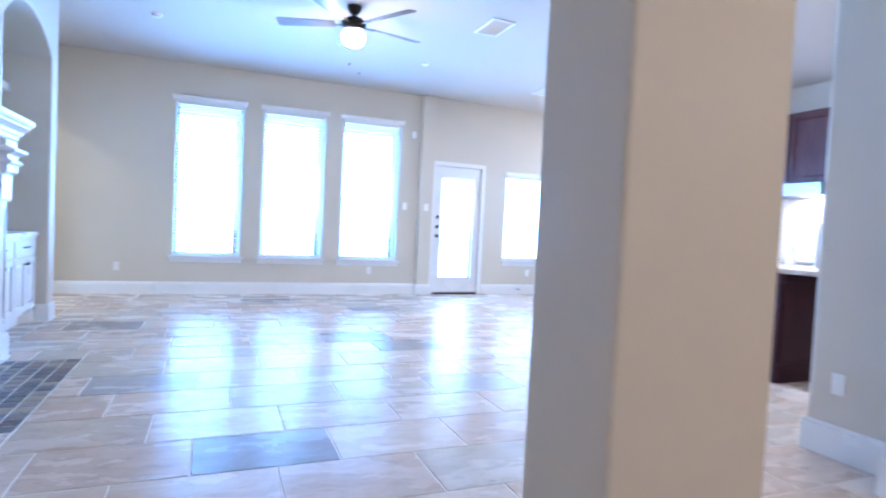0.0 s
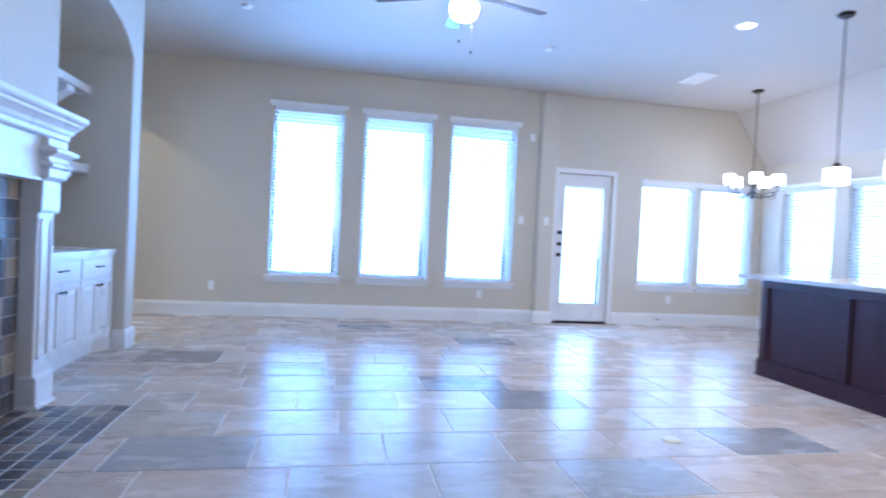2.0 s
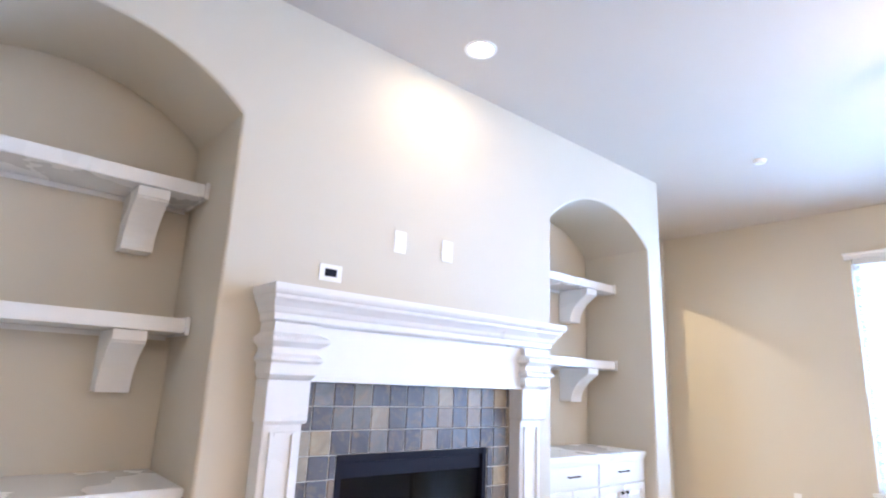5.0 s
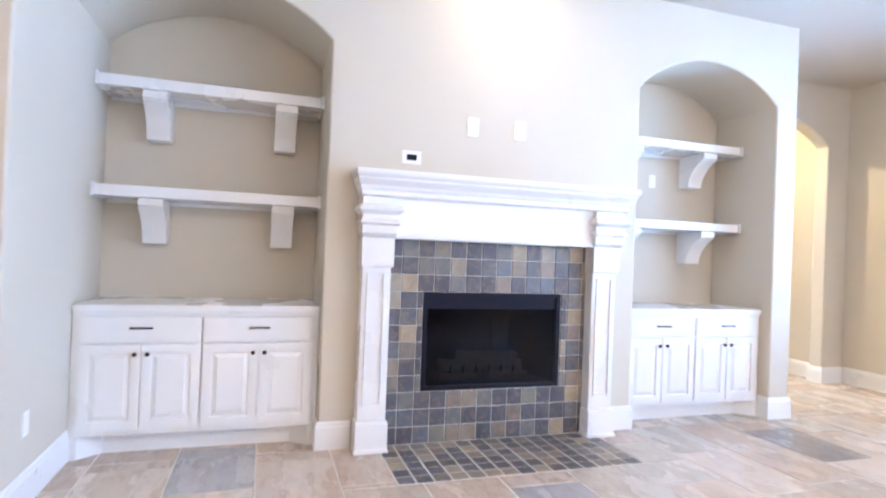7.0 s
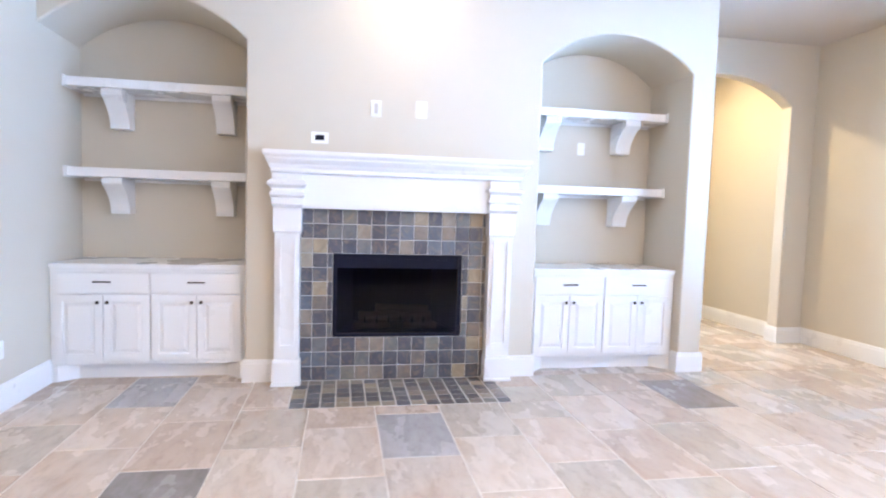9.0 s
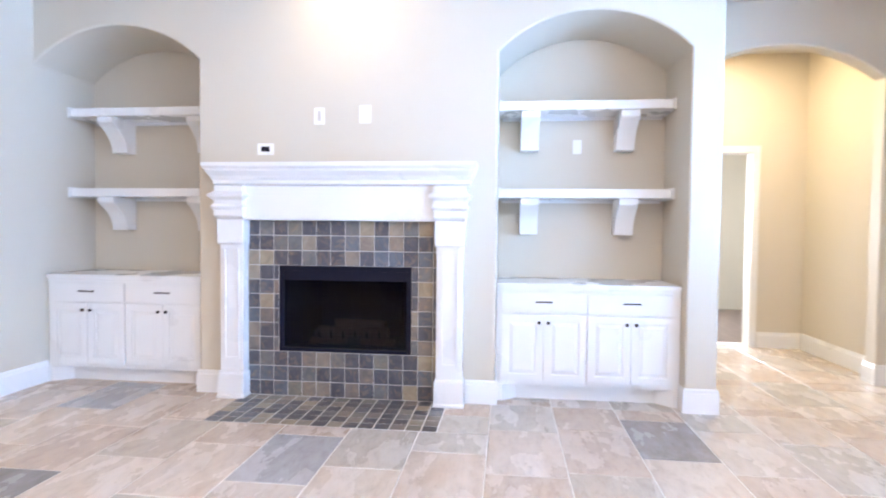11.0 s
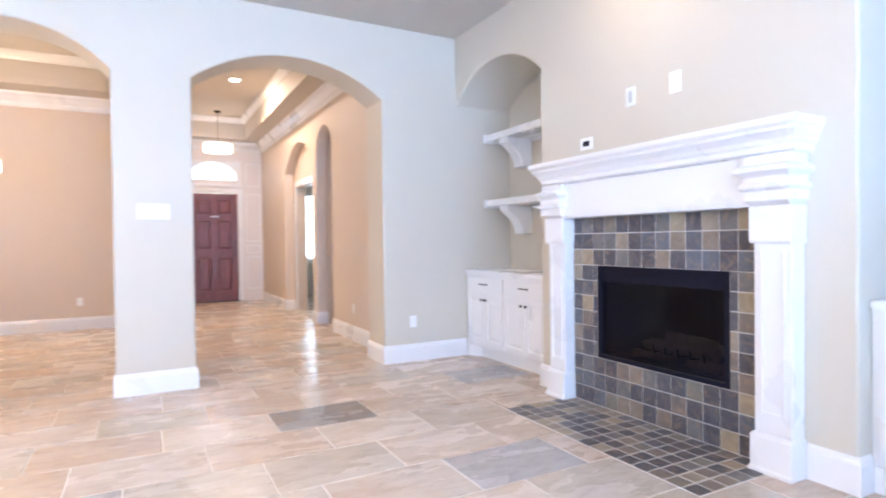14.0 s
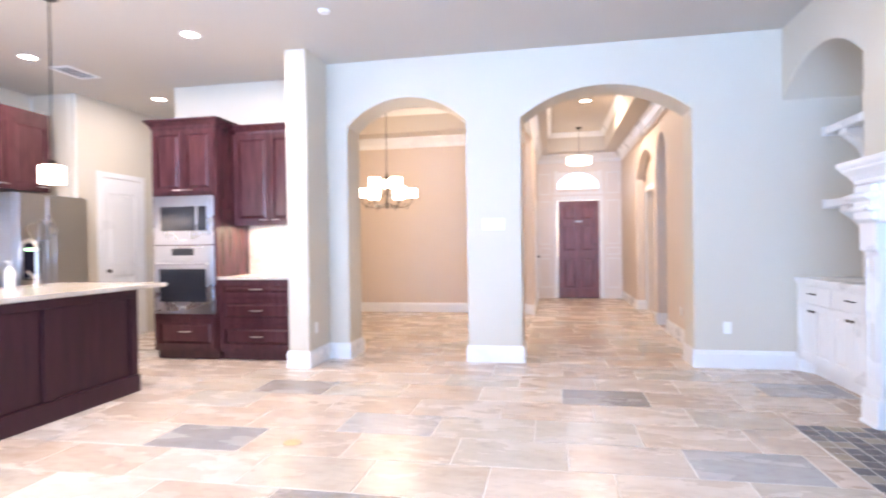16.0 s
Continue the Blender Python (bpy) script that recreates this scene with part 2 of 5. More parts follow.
GRANITE = stone("pale_granite", [(0.62, 0.57, 0.50), (0.66, 0.62, 0.55)], 0.15, False, 26, 1.0, 0.02)
SLATS = paint("white_blind_slat", (0.82, 0.84, 0.86), 0.4, 60, 0.03, 0.01)
GLASS = clear("window_glass")
LOG = paint("charred_log", (0.12, 0.098, 0.085), 0.9, 22, 0.9, 0.5)
SHADE = glow("frosted_shade", (1.0, 0.86, 0.68), 7.0)
SHADE_DIM = glow("dim_frosted_shade", (1.0, 0.88, 0.72), 1.6)
# bluish tint paints in the blue window light mirrored by the pane
SMOKED = clear("blue_cast_smoked_glass", (0.40, 0.42, 0.56), 0.03)
SMOKED.node_tree.nodes["Principled BSDF"].inputs["IOR"].default_value = 1.2
BOWL = glow("frosted_fan_bowl", (1.0, 0.90, 0.74), 12.0)
DISC = glow("can_lens", (1.0, 0.93, 0.82), 25.0)
SCREEN = glow("green_readout", (0.3, 1.0, 0.4), 2.0)
FLOORRAMP = [(0.66, 0.56, 0.47), (0.55, 0.475, 0.39), (0.62, 0.545, 0.475), (0.68, 0.59, 0.50), (0.58, 0.465, 0.37), (0.50, 0.475, 0.45), (0.64, 0.56, 0.49), (0.55, 0.50, 0.43), (0.67, 0.57, 0.475)]
FLOOR = tile_stone("slate_look_floor_tile", FLOORRAMP, 0.25)
FLOOR_FAR = tile_stone("slate_look_floor_tile_far", FLOORRAMP, 0.25, True)
FLOOR_DARK = tile_stone("dark_slate_floor_tile", [(0.26, 0.245, 0.235), (0.31, 0.30, 0.30), (0.30, 0.27, 0.25)], 0.25, False, 0.2)
FLOOR_GREY = tile_stone("grey_slate_floor_tile", [(0.47, 0.465, 0.47), (0.43, 0.43, 0.44)], 0.25, False, 0.1)
SLATE = stone("multicolour_slate", [(0.11, 0.125, 0.155), (0.17, 0.175, 0.18), (0.27, 0.23, 0.19), (0.13, 0.15, 0.185), (0.37, 0.31, 0.22), (0.22, 0.215, 0.185), (0.34, 0.30, 0.24), (0.085, 0.09, 0.11), (0.23, 0.25, 0.28), (0.38, 0.23, 0.13), (0.27, 0.26, 0.195), (0.16, 0.19, 0.25), (0.40, 0.36, 0.30), (0.21, 0.18, 0.16), (0.17, 0.19, 0.23)], 0.38, False, 8.0, 1.4, 0.5, True, 0.6)
SLATE_GROUT = paint("grey_slate_grout", (0.64, 0.62, 0.58), 0.85, 240, 0.4, 0.1)

# ---- mesh helpers ----


def box(bm, x0, x1, y0, y1, z0, z1):
    v = [bm.verts.new(p) for p in ((x0, y0, z0), (x1, y0, z0), (x1, y1, z0), (x0, y1, z0), (x0, y0, z1), (x1, y0, z1), (x1, y1, z1), (x0, y1, z1))]
    for f in ((3, 2, 1, 0), (4, 5, 6, 7), (0, 1, 5, 4), (1, 2, 6, 5), (2, 3, 7, 6), (3, 0, 4, 7)):
        bm.faces.new([v[i] for i in f])
    return bm


def bx(*a):
    return box(bmesh.new(), *a)


def soft(bm, w=0.004, seg=2):
    """Rounds the sharp edges."""
    bmesh.ops.recalc_face_normals(bm, faces=bm.faces)
    e = [e for e in bm.edges if len(e.link_faces) == 2 and e.calc_face_angle(0) > 0.6]
    bmesh.ops.bevel(bm, geom=e, offset=w, segments=seg, affect="EDGES", clamp_overlap=True)
    return bm


def cyl(bm, a, b, r0, r1=None, n=16):
    """A capped, tapered rod from a to b."""
    a, b = Vector(a), Vector(b)
    r1 = r0 if r1 is None else r1
    q = (b - a).to_track_quat("Z", "Y")
    rings = [[bm.verts.new(p + q @ Vector((r * math.cos(t), r * math.sin(t), 0))) for t in (2 * math.pi * k / n for k in range(n))] for p, r in ((a, r0), (b, r1))]
    for k in range(n):
        bm.faces.new((rings[0][k], rings[0][(k + 1) % n], rings[1][(k + 1) % n], rings[1][k]))
    bm.faces.new(rings[0][::-1])
    bm.faces.new(rings[1])
    return bm


def lathe(bm, prof, at=(0, 0, 0), n=28):
    """Turns (radius, height) pairs round the z axis."""
    rings = []
    for r, z in prof:
        rings.append([bm.verts.new((at[0] + max(r, 1e-4) * math.cos(2 * math.pi * k / n), at[1] + max(r, 1e-4) * math.sin(2 * math.pi * k / n), at[2] + z)) for k in range(n)])
    for a, b in zip(rings, rings[1:]):
        for k in range(n):
            bm.faces.new((a[k], a[(k + 1) % n], b[(k + 1) % n], b[k]))
    bm.faces.new(rings[0][::-1])
    bm.faces.new(rings[-1])
    return bm


def tube(bm, pts, r, n=8):
    """A bent rod through pts; r is one radius or one for each point."""
    pts = [Vector(p) for p in pts]
    rs = r if isinstance(r, (list, tuple)) else [r] * len(pts)
    q, rows = None, []
    for k, p in enumerate(pts):
        d = (pts[min(k + 1, len(pts) - 1)] - pts[max(k - 1, 0)]).normalized()
        q = d.to_track_quat("Z", "Y") if q is None else (q @ Vector((0, 0, 1))).rotation_difference(d) @ q
        rows.append([bm.verts.new(p + q @ Vector((rs[k] * math.cos(2 * math.pi * i / n), rs[k] * math.sin(2 * math.pi * i / n), 0))) for i in range(n)])
    for a, b in zip(rows, rows[1:]):
        for i in range(n):
            bm.faces.new((a[i], a[(i + 1) % n], b[(i + 1) % n], b[i]))
    bm.faces.new(rows[0][::-1])
    bm.faces.new(rows[-1])
    return bm


def prism(bm, poly, axis, a, b):
    """A polygon of (u, v) pushed from a to b along an axis: x gives (y, z), y gives (x, z), z gives (x, y)."""
    put = {"x": lambda u, v, w: (w, u, v), "y": lambda u, v, w: (u, w, v), "z": lambda u, v, w: (u, v, w)}[axis]
    lo, hi = [bm.verts.new(put(u, v, a)) for u, v in poly], [bm.verts.new(put(u, v, b)) for u, v in poly]
    n = len(poly)
    for k in range(n):
        bm.faces.new((lo[k], lo[(k + 1) % n], hi[(k + 1) % n], hi[k]))
    bm.faces.new(lo[::-1])
    bm.faces.new(hi)
    return bm


def finish(name, bm, material, smooth=False):
    bmesh.ops.recalc_face_normals(bm, faces=bm.faces)
    me = bpy.data.meshes.new(name)
    bm.to_mesh(me)
    bm.free()
    me.materials.append(material)
    if smooth:
        me.shade_smooth()
        me.set_sharp_from_angle(angle=radians(38))
    return me


def part(name, bm, material, parent, label="", smooth=False):
    ob = new(name, finish(name, bm, material, smooth))
    ob.parent = parent
    if label:
        ob["label"] = label
    return ob


def structure(name, bm, material, label="", category="", bevel=0.0):
    ob = new(name, finish(name, bm, material, bevel > 0))
    if bevel:
        mod = ob.modifiers.new("soft_edge", "BEVEL")
        mod.width, mod.segments, mod.limit_method, mod.angle_limit = bevel, 3, "ANGLE", radians(50)
    return tagged(ob, label, category, "", "structure")


def thing(name, at, label, category, group="", turn=0):
    ob = new(name)
    ob.empty_display_size = 0.1
    ob.matrix_world = pose(*at, 0, 0, turn)
    return tagged(ob, label, category, group)


def panel_wall(axis, u0, u1, z0, z1, n0, n1, holes=()):
    """A wall along x or y with rectangular holes right through it."""
    us = sorted({u0, u1, *[h[i] for h in holes for i in (0, 1)]})
    zs = sorted({z0, z1, *[h[i] for h in holes for i in (2, 3)]})
    full = {(i, j) for i in range(len(us) - 1) for j in range(len(zs) - 1)
            if not any(h[0] < (us[i] + us[i + 1]) / 2 < h[1] and h[2] < (zs[j] + zs[j + 1]) / 2 < h[3] for h in holes)}
    bm, seen = bmesh.new(), {}

    def v(i, j, s):
        if (i, j, s) not in seen:
            u, z, n = us[i], zs[j], (n0, n1)[s]
            seen[i, j, s] = bm.verts.new((u, n, z) if axis == "x" else (n, u, z))
        return seen[i, j, s]
    for i, j in full:
        bm.faces.new((v(i, j, 0), v(i + 1, j, 0), v(i + 1, j + 1, 0), v(i, j + 1, 0)))
        bm.faces.new((v(i, j + 1, 1), v(i + 1, j + 1, 1), v(i + 1, j, 1), v(i, j, 1)))
        for di, dj, a, b in ((-1, 0, (0, 0), (0, 1)), (1, 0, (1, 0), (1, 1)), (0, -1, (0, 0), (1, 0)), (0, 1, (0, 1), (1, 1))):
            if (i + di, j + dj) not in full:
                p, q = (i + a[0], j + a[1]), (i + b[0], j + b[1])
                bm.faces.new((v(*p, 0), v(*q, 0), v(*q, 1), v(*p, 1)))
    return bm


def arch_line(u0, u1, spring, rise, n=24):
    w, c = (u1 - u0) / 2, (u0 + u1) / 2
    r = (w * w + rise * rise) / (2 * rise)
    return [(c + w * (2 * k / n - 1), spring + rise - r + math.sqrt(max(0, r * r - (w * (2 * k / n - 1)) ** 2))) for k in range(n + 1)]


def arch_head(bm, axis, u0, u1, spring, rise, top, n0, n1):
    """The wall over an arched opening, with its curved underside."""
    line = arch_line(u0, u1, spring, rise)
    put = (lambda u, z, n: (u, n, z)) if axis == "x" else (lambda u, z, n: (n, u, z))
    lo = [[bm.verts.new(put(u, z, n)) for u, z in line] for n in (n0, n1)]
    hi = [[bm.verts.new(put(u, top, n)) for u, z in line] for n in (n0, n1)]
    for k in range(len(line) - 1):
        for s in (0, 1):
            bm.faces.new((lo[s][k], lo[s][k + 1], hi[s][k + 1], hi[s][k]))
        bm.faces.new((lo[0][k], lo[0][k + 1], lo[1][k + 1], lo[1][k]))
        bm.faces.new((hi[0][k], hi[0][k + 1], hi[1][k + 1], hi[1][k]))
    for k in (0, len(line) - 1):
        bm.faces.new((lo[0][k], hi[0][k], hi[1][k], lo[1][k]))
    return bm


def sweep(bm, path, prof, closed=False):
    """Runs a profile of (out, z) along a floor-plan path; out is to the left of the way walked. Corners are mitred."""
    n, rows = len(path), []
    for k in range(n):
        p = Vector(path[k])
        ways = []
        if closed or k > 0:
            ways.append((p - Vector(path[k - 1])).normalized())
        if closed or k < n - 1:
            ways.append((Vector(path[(k + 1) % n]) - p).normalized())
        sides = [Vector((-w.y, w.x)) for w in ways]
        m = sum(sides, Vector((0, 0)))
        m = m / max(1e-6, m.dot(sides[0]))
        rows.append([bm.verts.new((p.x + m.x * o, p.y + m.y * o, z)) for o, z in prof])
    for k in range(n if closed else n - 1):
        a, b = rows[k], rows[(k + 1) % n]
        for i in range(len(prof)):
            j = (i + 1) % len(prof)
            bm.faces.new((a[i], b[i], b[j], a[j]))
    if not closed:
        bm.faces.new(rows[0])
        bm.faces.new(rows[-1][::-1])
    return bm


def rings(bm, x0, y0, y1, prof):
    """A moulding that wraps three sides of a block standing on the plane x = x0: (out, z) rows, widened alike at both ends."""
    rows = [[bm.verts.new(p) for p in ((x0, y0 - o, z), (x0 + d + o, y0 - o, z), (x0 + d + o, y1 + o, z), (x0, y1 + o, z))] for d, o, z in prof]
    for a, b in zip(rows, rows[1:]):
        for k in range(4):
            bm.faces.new((a[k], a[(k + 1) % 4], b[(k + 1) % 4], b[k]))
    bm.faces.new(rows[0][::-1])
    bm.faces.new(rows[-1])
    return bm


BASE = [(0, 0), (0.018, 0), (0.018, 0.145), (0.013, 0.158), (0.013, 0.168), (0.006, 0.182), (0, 0.182)]


def skirting(path):
    return structure("baseboard", sweep(bmesh.new(), path, BASE), TRIM, "tall white painted baseboard along the wall", "baseboard")

# ---- structure ----
C, FX, SY, SB, NY = 3.39, -1.62, 1.515, 1.08, 9.00     # ceiling, fireplace wall, south wall front and back, north wall
NBACK = -2.31                                           # back of the niches
ground = structure("ground", bx(-60, 60, -60, 60, -0.32, -0.15), paint("dry_lawn", (0.16, 0.17, 0.08), 0.9, 30, 0.6, 0.3), "dry lawn round the house", "ground")
floor = structure("floor", bx(-4.5, 7.7, -6.3, 9.2, -0.14, -0.0025), GROUT, "floor of slate-look tiles laid in staggered courses", "floor")

holes = [(a, b, 0.57, 2.87) for a, b in WIN_N] + [(a, b, 0.62, 2.19) for a, b in WIN_K] + [(3.48, 4.34, 0.0, 2.24)]
structure("wall_north", panel_wall("x", -2.84, 7.1, 0, C, NY, NY + 0.17, holes), WALL, "greige painted wall with tall windows and a glazed door", "wall", 0.008)
structure("wall_north_pilaster", bx(3.15, 3.40, NY - 0.10, NY + 0.02, 0, C - 0.002), WALL, "greige rounded pilaster on the window wall", "pilaster", 0.025)
structure("wall_nook_east", panel_wall("y", 6.2, NY, 0, C, 6.93, 7.1, [(a, b, 0.62, 2.19) for a, b in WIN_E]), WALL, "greige breakfast nook wall with two windows", "wall", 0.008)
structure("wall_nook_return", bx(6.93, 7.7, 6.1, 6.2, 0, C), WALL, "greige wall return beside the breakfast nook", "wall")
structure("wall_kitchen_east", bx(7.55, 7.7, 1.2, 6.1, 0, C), WALL, "greige kitchen wall behind the refrigerator", "wall")
structure("ceiling", panel_wall("x", -1.62, 7.7, SB, NY + 0.17, C, C + 0.12), CEILING, "flat painted ceiling of the great room and kitchen", "ceiling")
ce = bpy.data.objects["ceiling"]
ce.data.transform(Matrix(((1, 0, 0, 0), (0, 0, 1, 0), (0, 1, 0, 0), (0, 0, 0, 1))))
ce.data.flip_normals()
structure("ceiling_north_passage", bx(-4.5, -1.62, 6.7, NY + 0.17, C, C + 0.12), CEILING, "flat painted ceiling over the side passage", "ceiling")
slope = prism(bmesh.new(), [(6.36, C - 0.004), (6.928, 2.56), (6.928, C - 0.004)], "y", 6.21, NY - 0.004)
structure("ceiling_nook_slope", slope, CEILING, "steep sloped ceiling strip above the nook windows", "ceiling")

# south wall with its two arches
AF, AD = (-0.77, 0.97), (1.57, 2.94)
T = C + 0.05
q = (-2.5, AF, AD, 3.19)
line = [(q[0], 0), (q[1][0], 0), *arch_line(*q[1], 2.655, 0.30), (q[1][1], 0), (q[2][0], 0), *arch_line(*q[2], 2.655, 0.30), (q[2][1], 0), (q[3], 0), (q[3], T), (q[0], T)]
structure("wall_south", prism(bmesh.new(), line, "y", SB, SY), WALL, "greige wall with two arched openings", "wall", 0.015)
structure("wall_south_end", bx(3.185, 3.425, SB - 0.002, 2.07, 0, T), WALL, "greige wall end between dining arch and kitchen", "wall", 0.02)

# fireplace wall with its two vaulted niches
line = [(1.45, 2.68), *arch_line(SY, 2.96, 2.68, 0.29), (2.96, 0), (3.64, 0), (3.64, 1.04), (4.70, 1.04), (4.70, 0), (5.35, 0), *arch_line(5.35, 6.745, 2.68, 0.29), (6.745, 0), (6.97, 0), (6.97, T), (1.45, T)]
structure("wall_fireplace", prism(bmesh.new(), line, "x", NBACK, FX), WALL, "greige chimney breast wall with two arched niches", "wall", 0.015)
structure("wall_under_firebox", bx(NBACK, FX - 0.002, 3.64, 4.70, 0, 0.36), SOOT, "masonry under the firebox", "wall")
structure("wall_niche_back", bx(NBACK - 0.1, NBACK, 1.3, 6.97, 0, C), WALL, "greige back wall of the niches", "wall")

# side passage and hall past the fireplace wall
HX = -2.66
line = [(6.95, 2.70), *arch_line(7.01, 8.68, 2.70, 0.30), (8.68, 0), (NY - 0.001, 0), (NY - 0.001, T), (6.95, T)]
structure("wall_hall_arch", prism(bmesh.new(), line, "x", HX - 0.16, HX), WALL, "greige wall with an arched hall opening", "wall", 0.015)
structure("wall_hall_return", bx(HX - 0.002, NBACK - 0.102, 6.85, 6.966, 0, C), WALL, "greige wall return beside the hall arch", "wall")
structure("wall_hall_north", bx(-4.4, HX - 0.16, 8.82, 8.95, 0, C), WALL, "greige painted hall wall", "wall")
structure("wall_hall_west", panel_wall("y", 6.6, 8.95, 0, C, -4.38, -4.22, [(7.35, 8.24, 0, 2.26)]), WALL, "greige painted hall wall with a cased opening", "wall")
structure("wall_hall_south", bx(-4.4, NBACK - 0.1, 6.6, 6.72, 0, C), WALL, "greige painted hall wall", "wall")
structure("floor_bedroom", bx(-7.6, -4.38, 6.0, 10.0, -0.12, -0.004), wood("bedroom_plank", (0.10, 0.07, 0.055), (0.19, 0.13, 0.10), 0.4, (1.2, 10, 1)), "dark plank floor of the room past the hall", "floor")
# the opening is added out of sight, to hold a fill lamp
structure("wall_bedroom", panel_wall("y", 6.0, 10.0, 0, C, -7.7, -7.6, [(6.4, 7.9, 0.95, 2.0)]), WALL, "pale far bedroom wall with an added opening for a fill lamp", "wall")
structure("wall_bedroom_side_1", bx(-7.6, -4.38, 5.9, 6.0, 0, C), WALL, "pale bedroom wall", "wall")
structure("wall_bedroom_side_2", bx(-7.6, -4.38, 10.0, 10.1, 0, C), WALL, "pale bedroom wall", "wall")
structure("ceiling_bedroom", bx(-7.6, -4.38, 6.0, 10.0, 2.75, 2.87), CEILING, "flat bedroom ceiling", "ceiling")

# foyer
FW, FE, FY = -0.97, 0.97, -5.93
line = [(FY, 0), (-3.72, 0), *arch_line(-3.72, -1.86, 2.5, 0.42), (-1.86, 0), (-1.62, 0), *arch_line(-1.62, -0.86, 2.6, 0.33), (-0.86, 0), (SB, 0), (SB, T), (FY, T)]
structure("wall_foyer_west", prism(bmesh.new(), line, "x", FW - 0.16, FW), TAN, "tan foyer wall with two arched openings", "wall", 0.012)
structure("wall_foyer_side_room", bx(-1.9, -1.8, -1.66, -0.8, 0, C), TAN, "tan wall inside a narrow arched recess", "wall")
structure("wall_recess_1", bx(-1.8, FW - 0.16, -0.86, -0.76, 0, C), TAN, "tan recess wall", "wall")
structure("wall_recess_2", bx(-1.8, FW - 0.162, -1.798, -1.62, 0, C), TAN, "tan recess wall", "wall")
structure("wall_study_front", panel_wall("y", FY, -1.80, 0, C, -1.30, -1.135, [(-3.50, -2.08, 0, 2.24)]), TAN, "tan wall with the cased study opening", "wall")
structure("wall_study_west", panel_wall("y", FY, -0.8, 0, C, -4.0, -3.88), TAN, "tan study wall", "wall")
structure("wall_study_north", bx(-3.9, -1.8, -0.9, -0.8, 0, C), TAN, "tan study wall", "wall")
structure("ceiling_study", bx(-4.0, FW - 0.16, FY, SB, C, C + 0.1), CEILING, "flat ceiling over study and recess", "ceiling")
fd = panel_wall("x", -4.0, 5.3, 0, C + 0.6, FY - 0.17, FY, [(-0.47, 0.50, 0, 2.31), (-0.44, 0.47, 2.58, 2.97), (-2.6, -1.6, 0.85, 2.35)])
structure("wall_foyer_front", fd, PANELLED, "white panelled front wall of the foyer", "wall")
bm = bmesh.new()
arch_head(bm, "x", -0.44, 0.47, 2.72, 0.24, 2.975, FY - 0.15, FY - 0.02)
structure("transom_arch", bm, TRIM, "white arched head of the transom light", "trim")
structure("wall_foyer_east", bx(FE, FE + 0.14, FY, -2.75, 0, C), TAN, "tan foyer wall", "wall", 0.01)
structure("wall_dining_south", bx(FE + 0.14, 5.3, -3.15, -3.0, 0, C + 0.5), TAN, "tan dining room wall", "wall")
structure("wall_dining_east", bx(5.2, 5.32, -3.15, SB - 0.103, 0, C + 0.5), TAN, "tan dining room wall", "wall")


def tray(name, x0, x1, y0, y1, a0, a1, b0, b1, up):
    """A ceiling with a raised tray in it."""
    structure("ceiling_" + name, panel_wall("x", x0, x1, y0, y1, C, C + 0.1, [(a0, a1, b0, b1)]), CEILING, "painted tray ceiling of the " + name, "ceiling")
    ob = bpy.data.objects["ceiling_" + name]
    ob.data.transform(Matrix(((1, 0, 0, 0), (0, 0, 1, 0), (0, 1, 0, 0), (0, 0, 0, 1))))
    ob.data.flip_normals()
    t = bmesh.new()
    for q in ((a0 - 0.08, a0, b0, b1), (a1, a1 + 0.08, b0, b1), (a0 - 0.08, a1 + 0.08, b0 - 0.08, b0), (a0 - 0.08, a1 + 0.08, b1, b1 + 0.08)):
        box(t, *q, C + 0.101, C + up)
    box(t, a0 - 0.08, a1 + 0.08, b0 - 0.08, b1 + 0.08, C + up + 0.001, C + up + 0.09)
    structure("ceiling_tray_" + name, t, CEILING, "raised tray of the %s ceiling" % name, "ceiling")
    crown = [(0, C - 0.005), (0, C - 0.20), (0.012, C - 0.20), (0.025, C - 0.17), (0.03, C - 0.13), (0.09, C - 0.06), (0.12, C - 0.04), (0.13, C - 0.005)]
    lines = [(x0, y0), (x1, y0), (x1, y1), (x0, y1)]
    structure("trim_crown_" + name, sweep(bmesh.new(), lines, crown, True), TRIM, "deep white crown moulding round the %s" % name, "trim")
    k = C + up - 0.003
    small = [(0, k), (0, k - 0.11), (0.015, k - 0.11), (0.03, k - 0.08), (0.08, k - 0.03), (0.09, k)]
    structure("trim_tray_" + name, sweep(bmesh.new(), [(a0, b0), (a1, b0), (a1, b1), (a0, b1)], small, True), TRIM, "white crown moulding inside the tray", "trim")


tray("foyer", FW, FE, FY, SB, -0.55, 0.70, -5.45, 0.55, 0.42)
tray("dining", FE, 5.2, -3.0, SB - 0.102, 1.75, 4.55, -2.45, 0.45, 0.42)

structure("ceiling_arch_strip", bx(FE, 5.46, SB - 0.102, SB, C, C + 0.1), CEILING, "ceiling strip over the arch wall", "ceiling")

# kitchen south wall, pantry passage
structure("wall_kitchen_south", bx(3.46, 5.46, SB - 0.10, SB, 0, C), WALL, "greige kitchen wall behind the ovens", "wall")
structure("wall_passage_west", bx(5.32, 5.46, -1.0, SB - 0.10, 0, C), WALL, "greige passage wall", "wall")
structure("wall_passage_east", panel_wall("y", -1.0, 1.2, 0, C, 6.85, 6.97, [(0.03, 0.80, 0, 2.32)]), WALL, "greige passage wall with a white door", "wall", 0.01)
structure("wall_fridge_side", bx(6.97, 7.55, 1.08, 1.2, 0, C), WALL, "greige wall beside the refrigerator", "wall", 0.01)
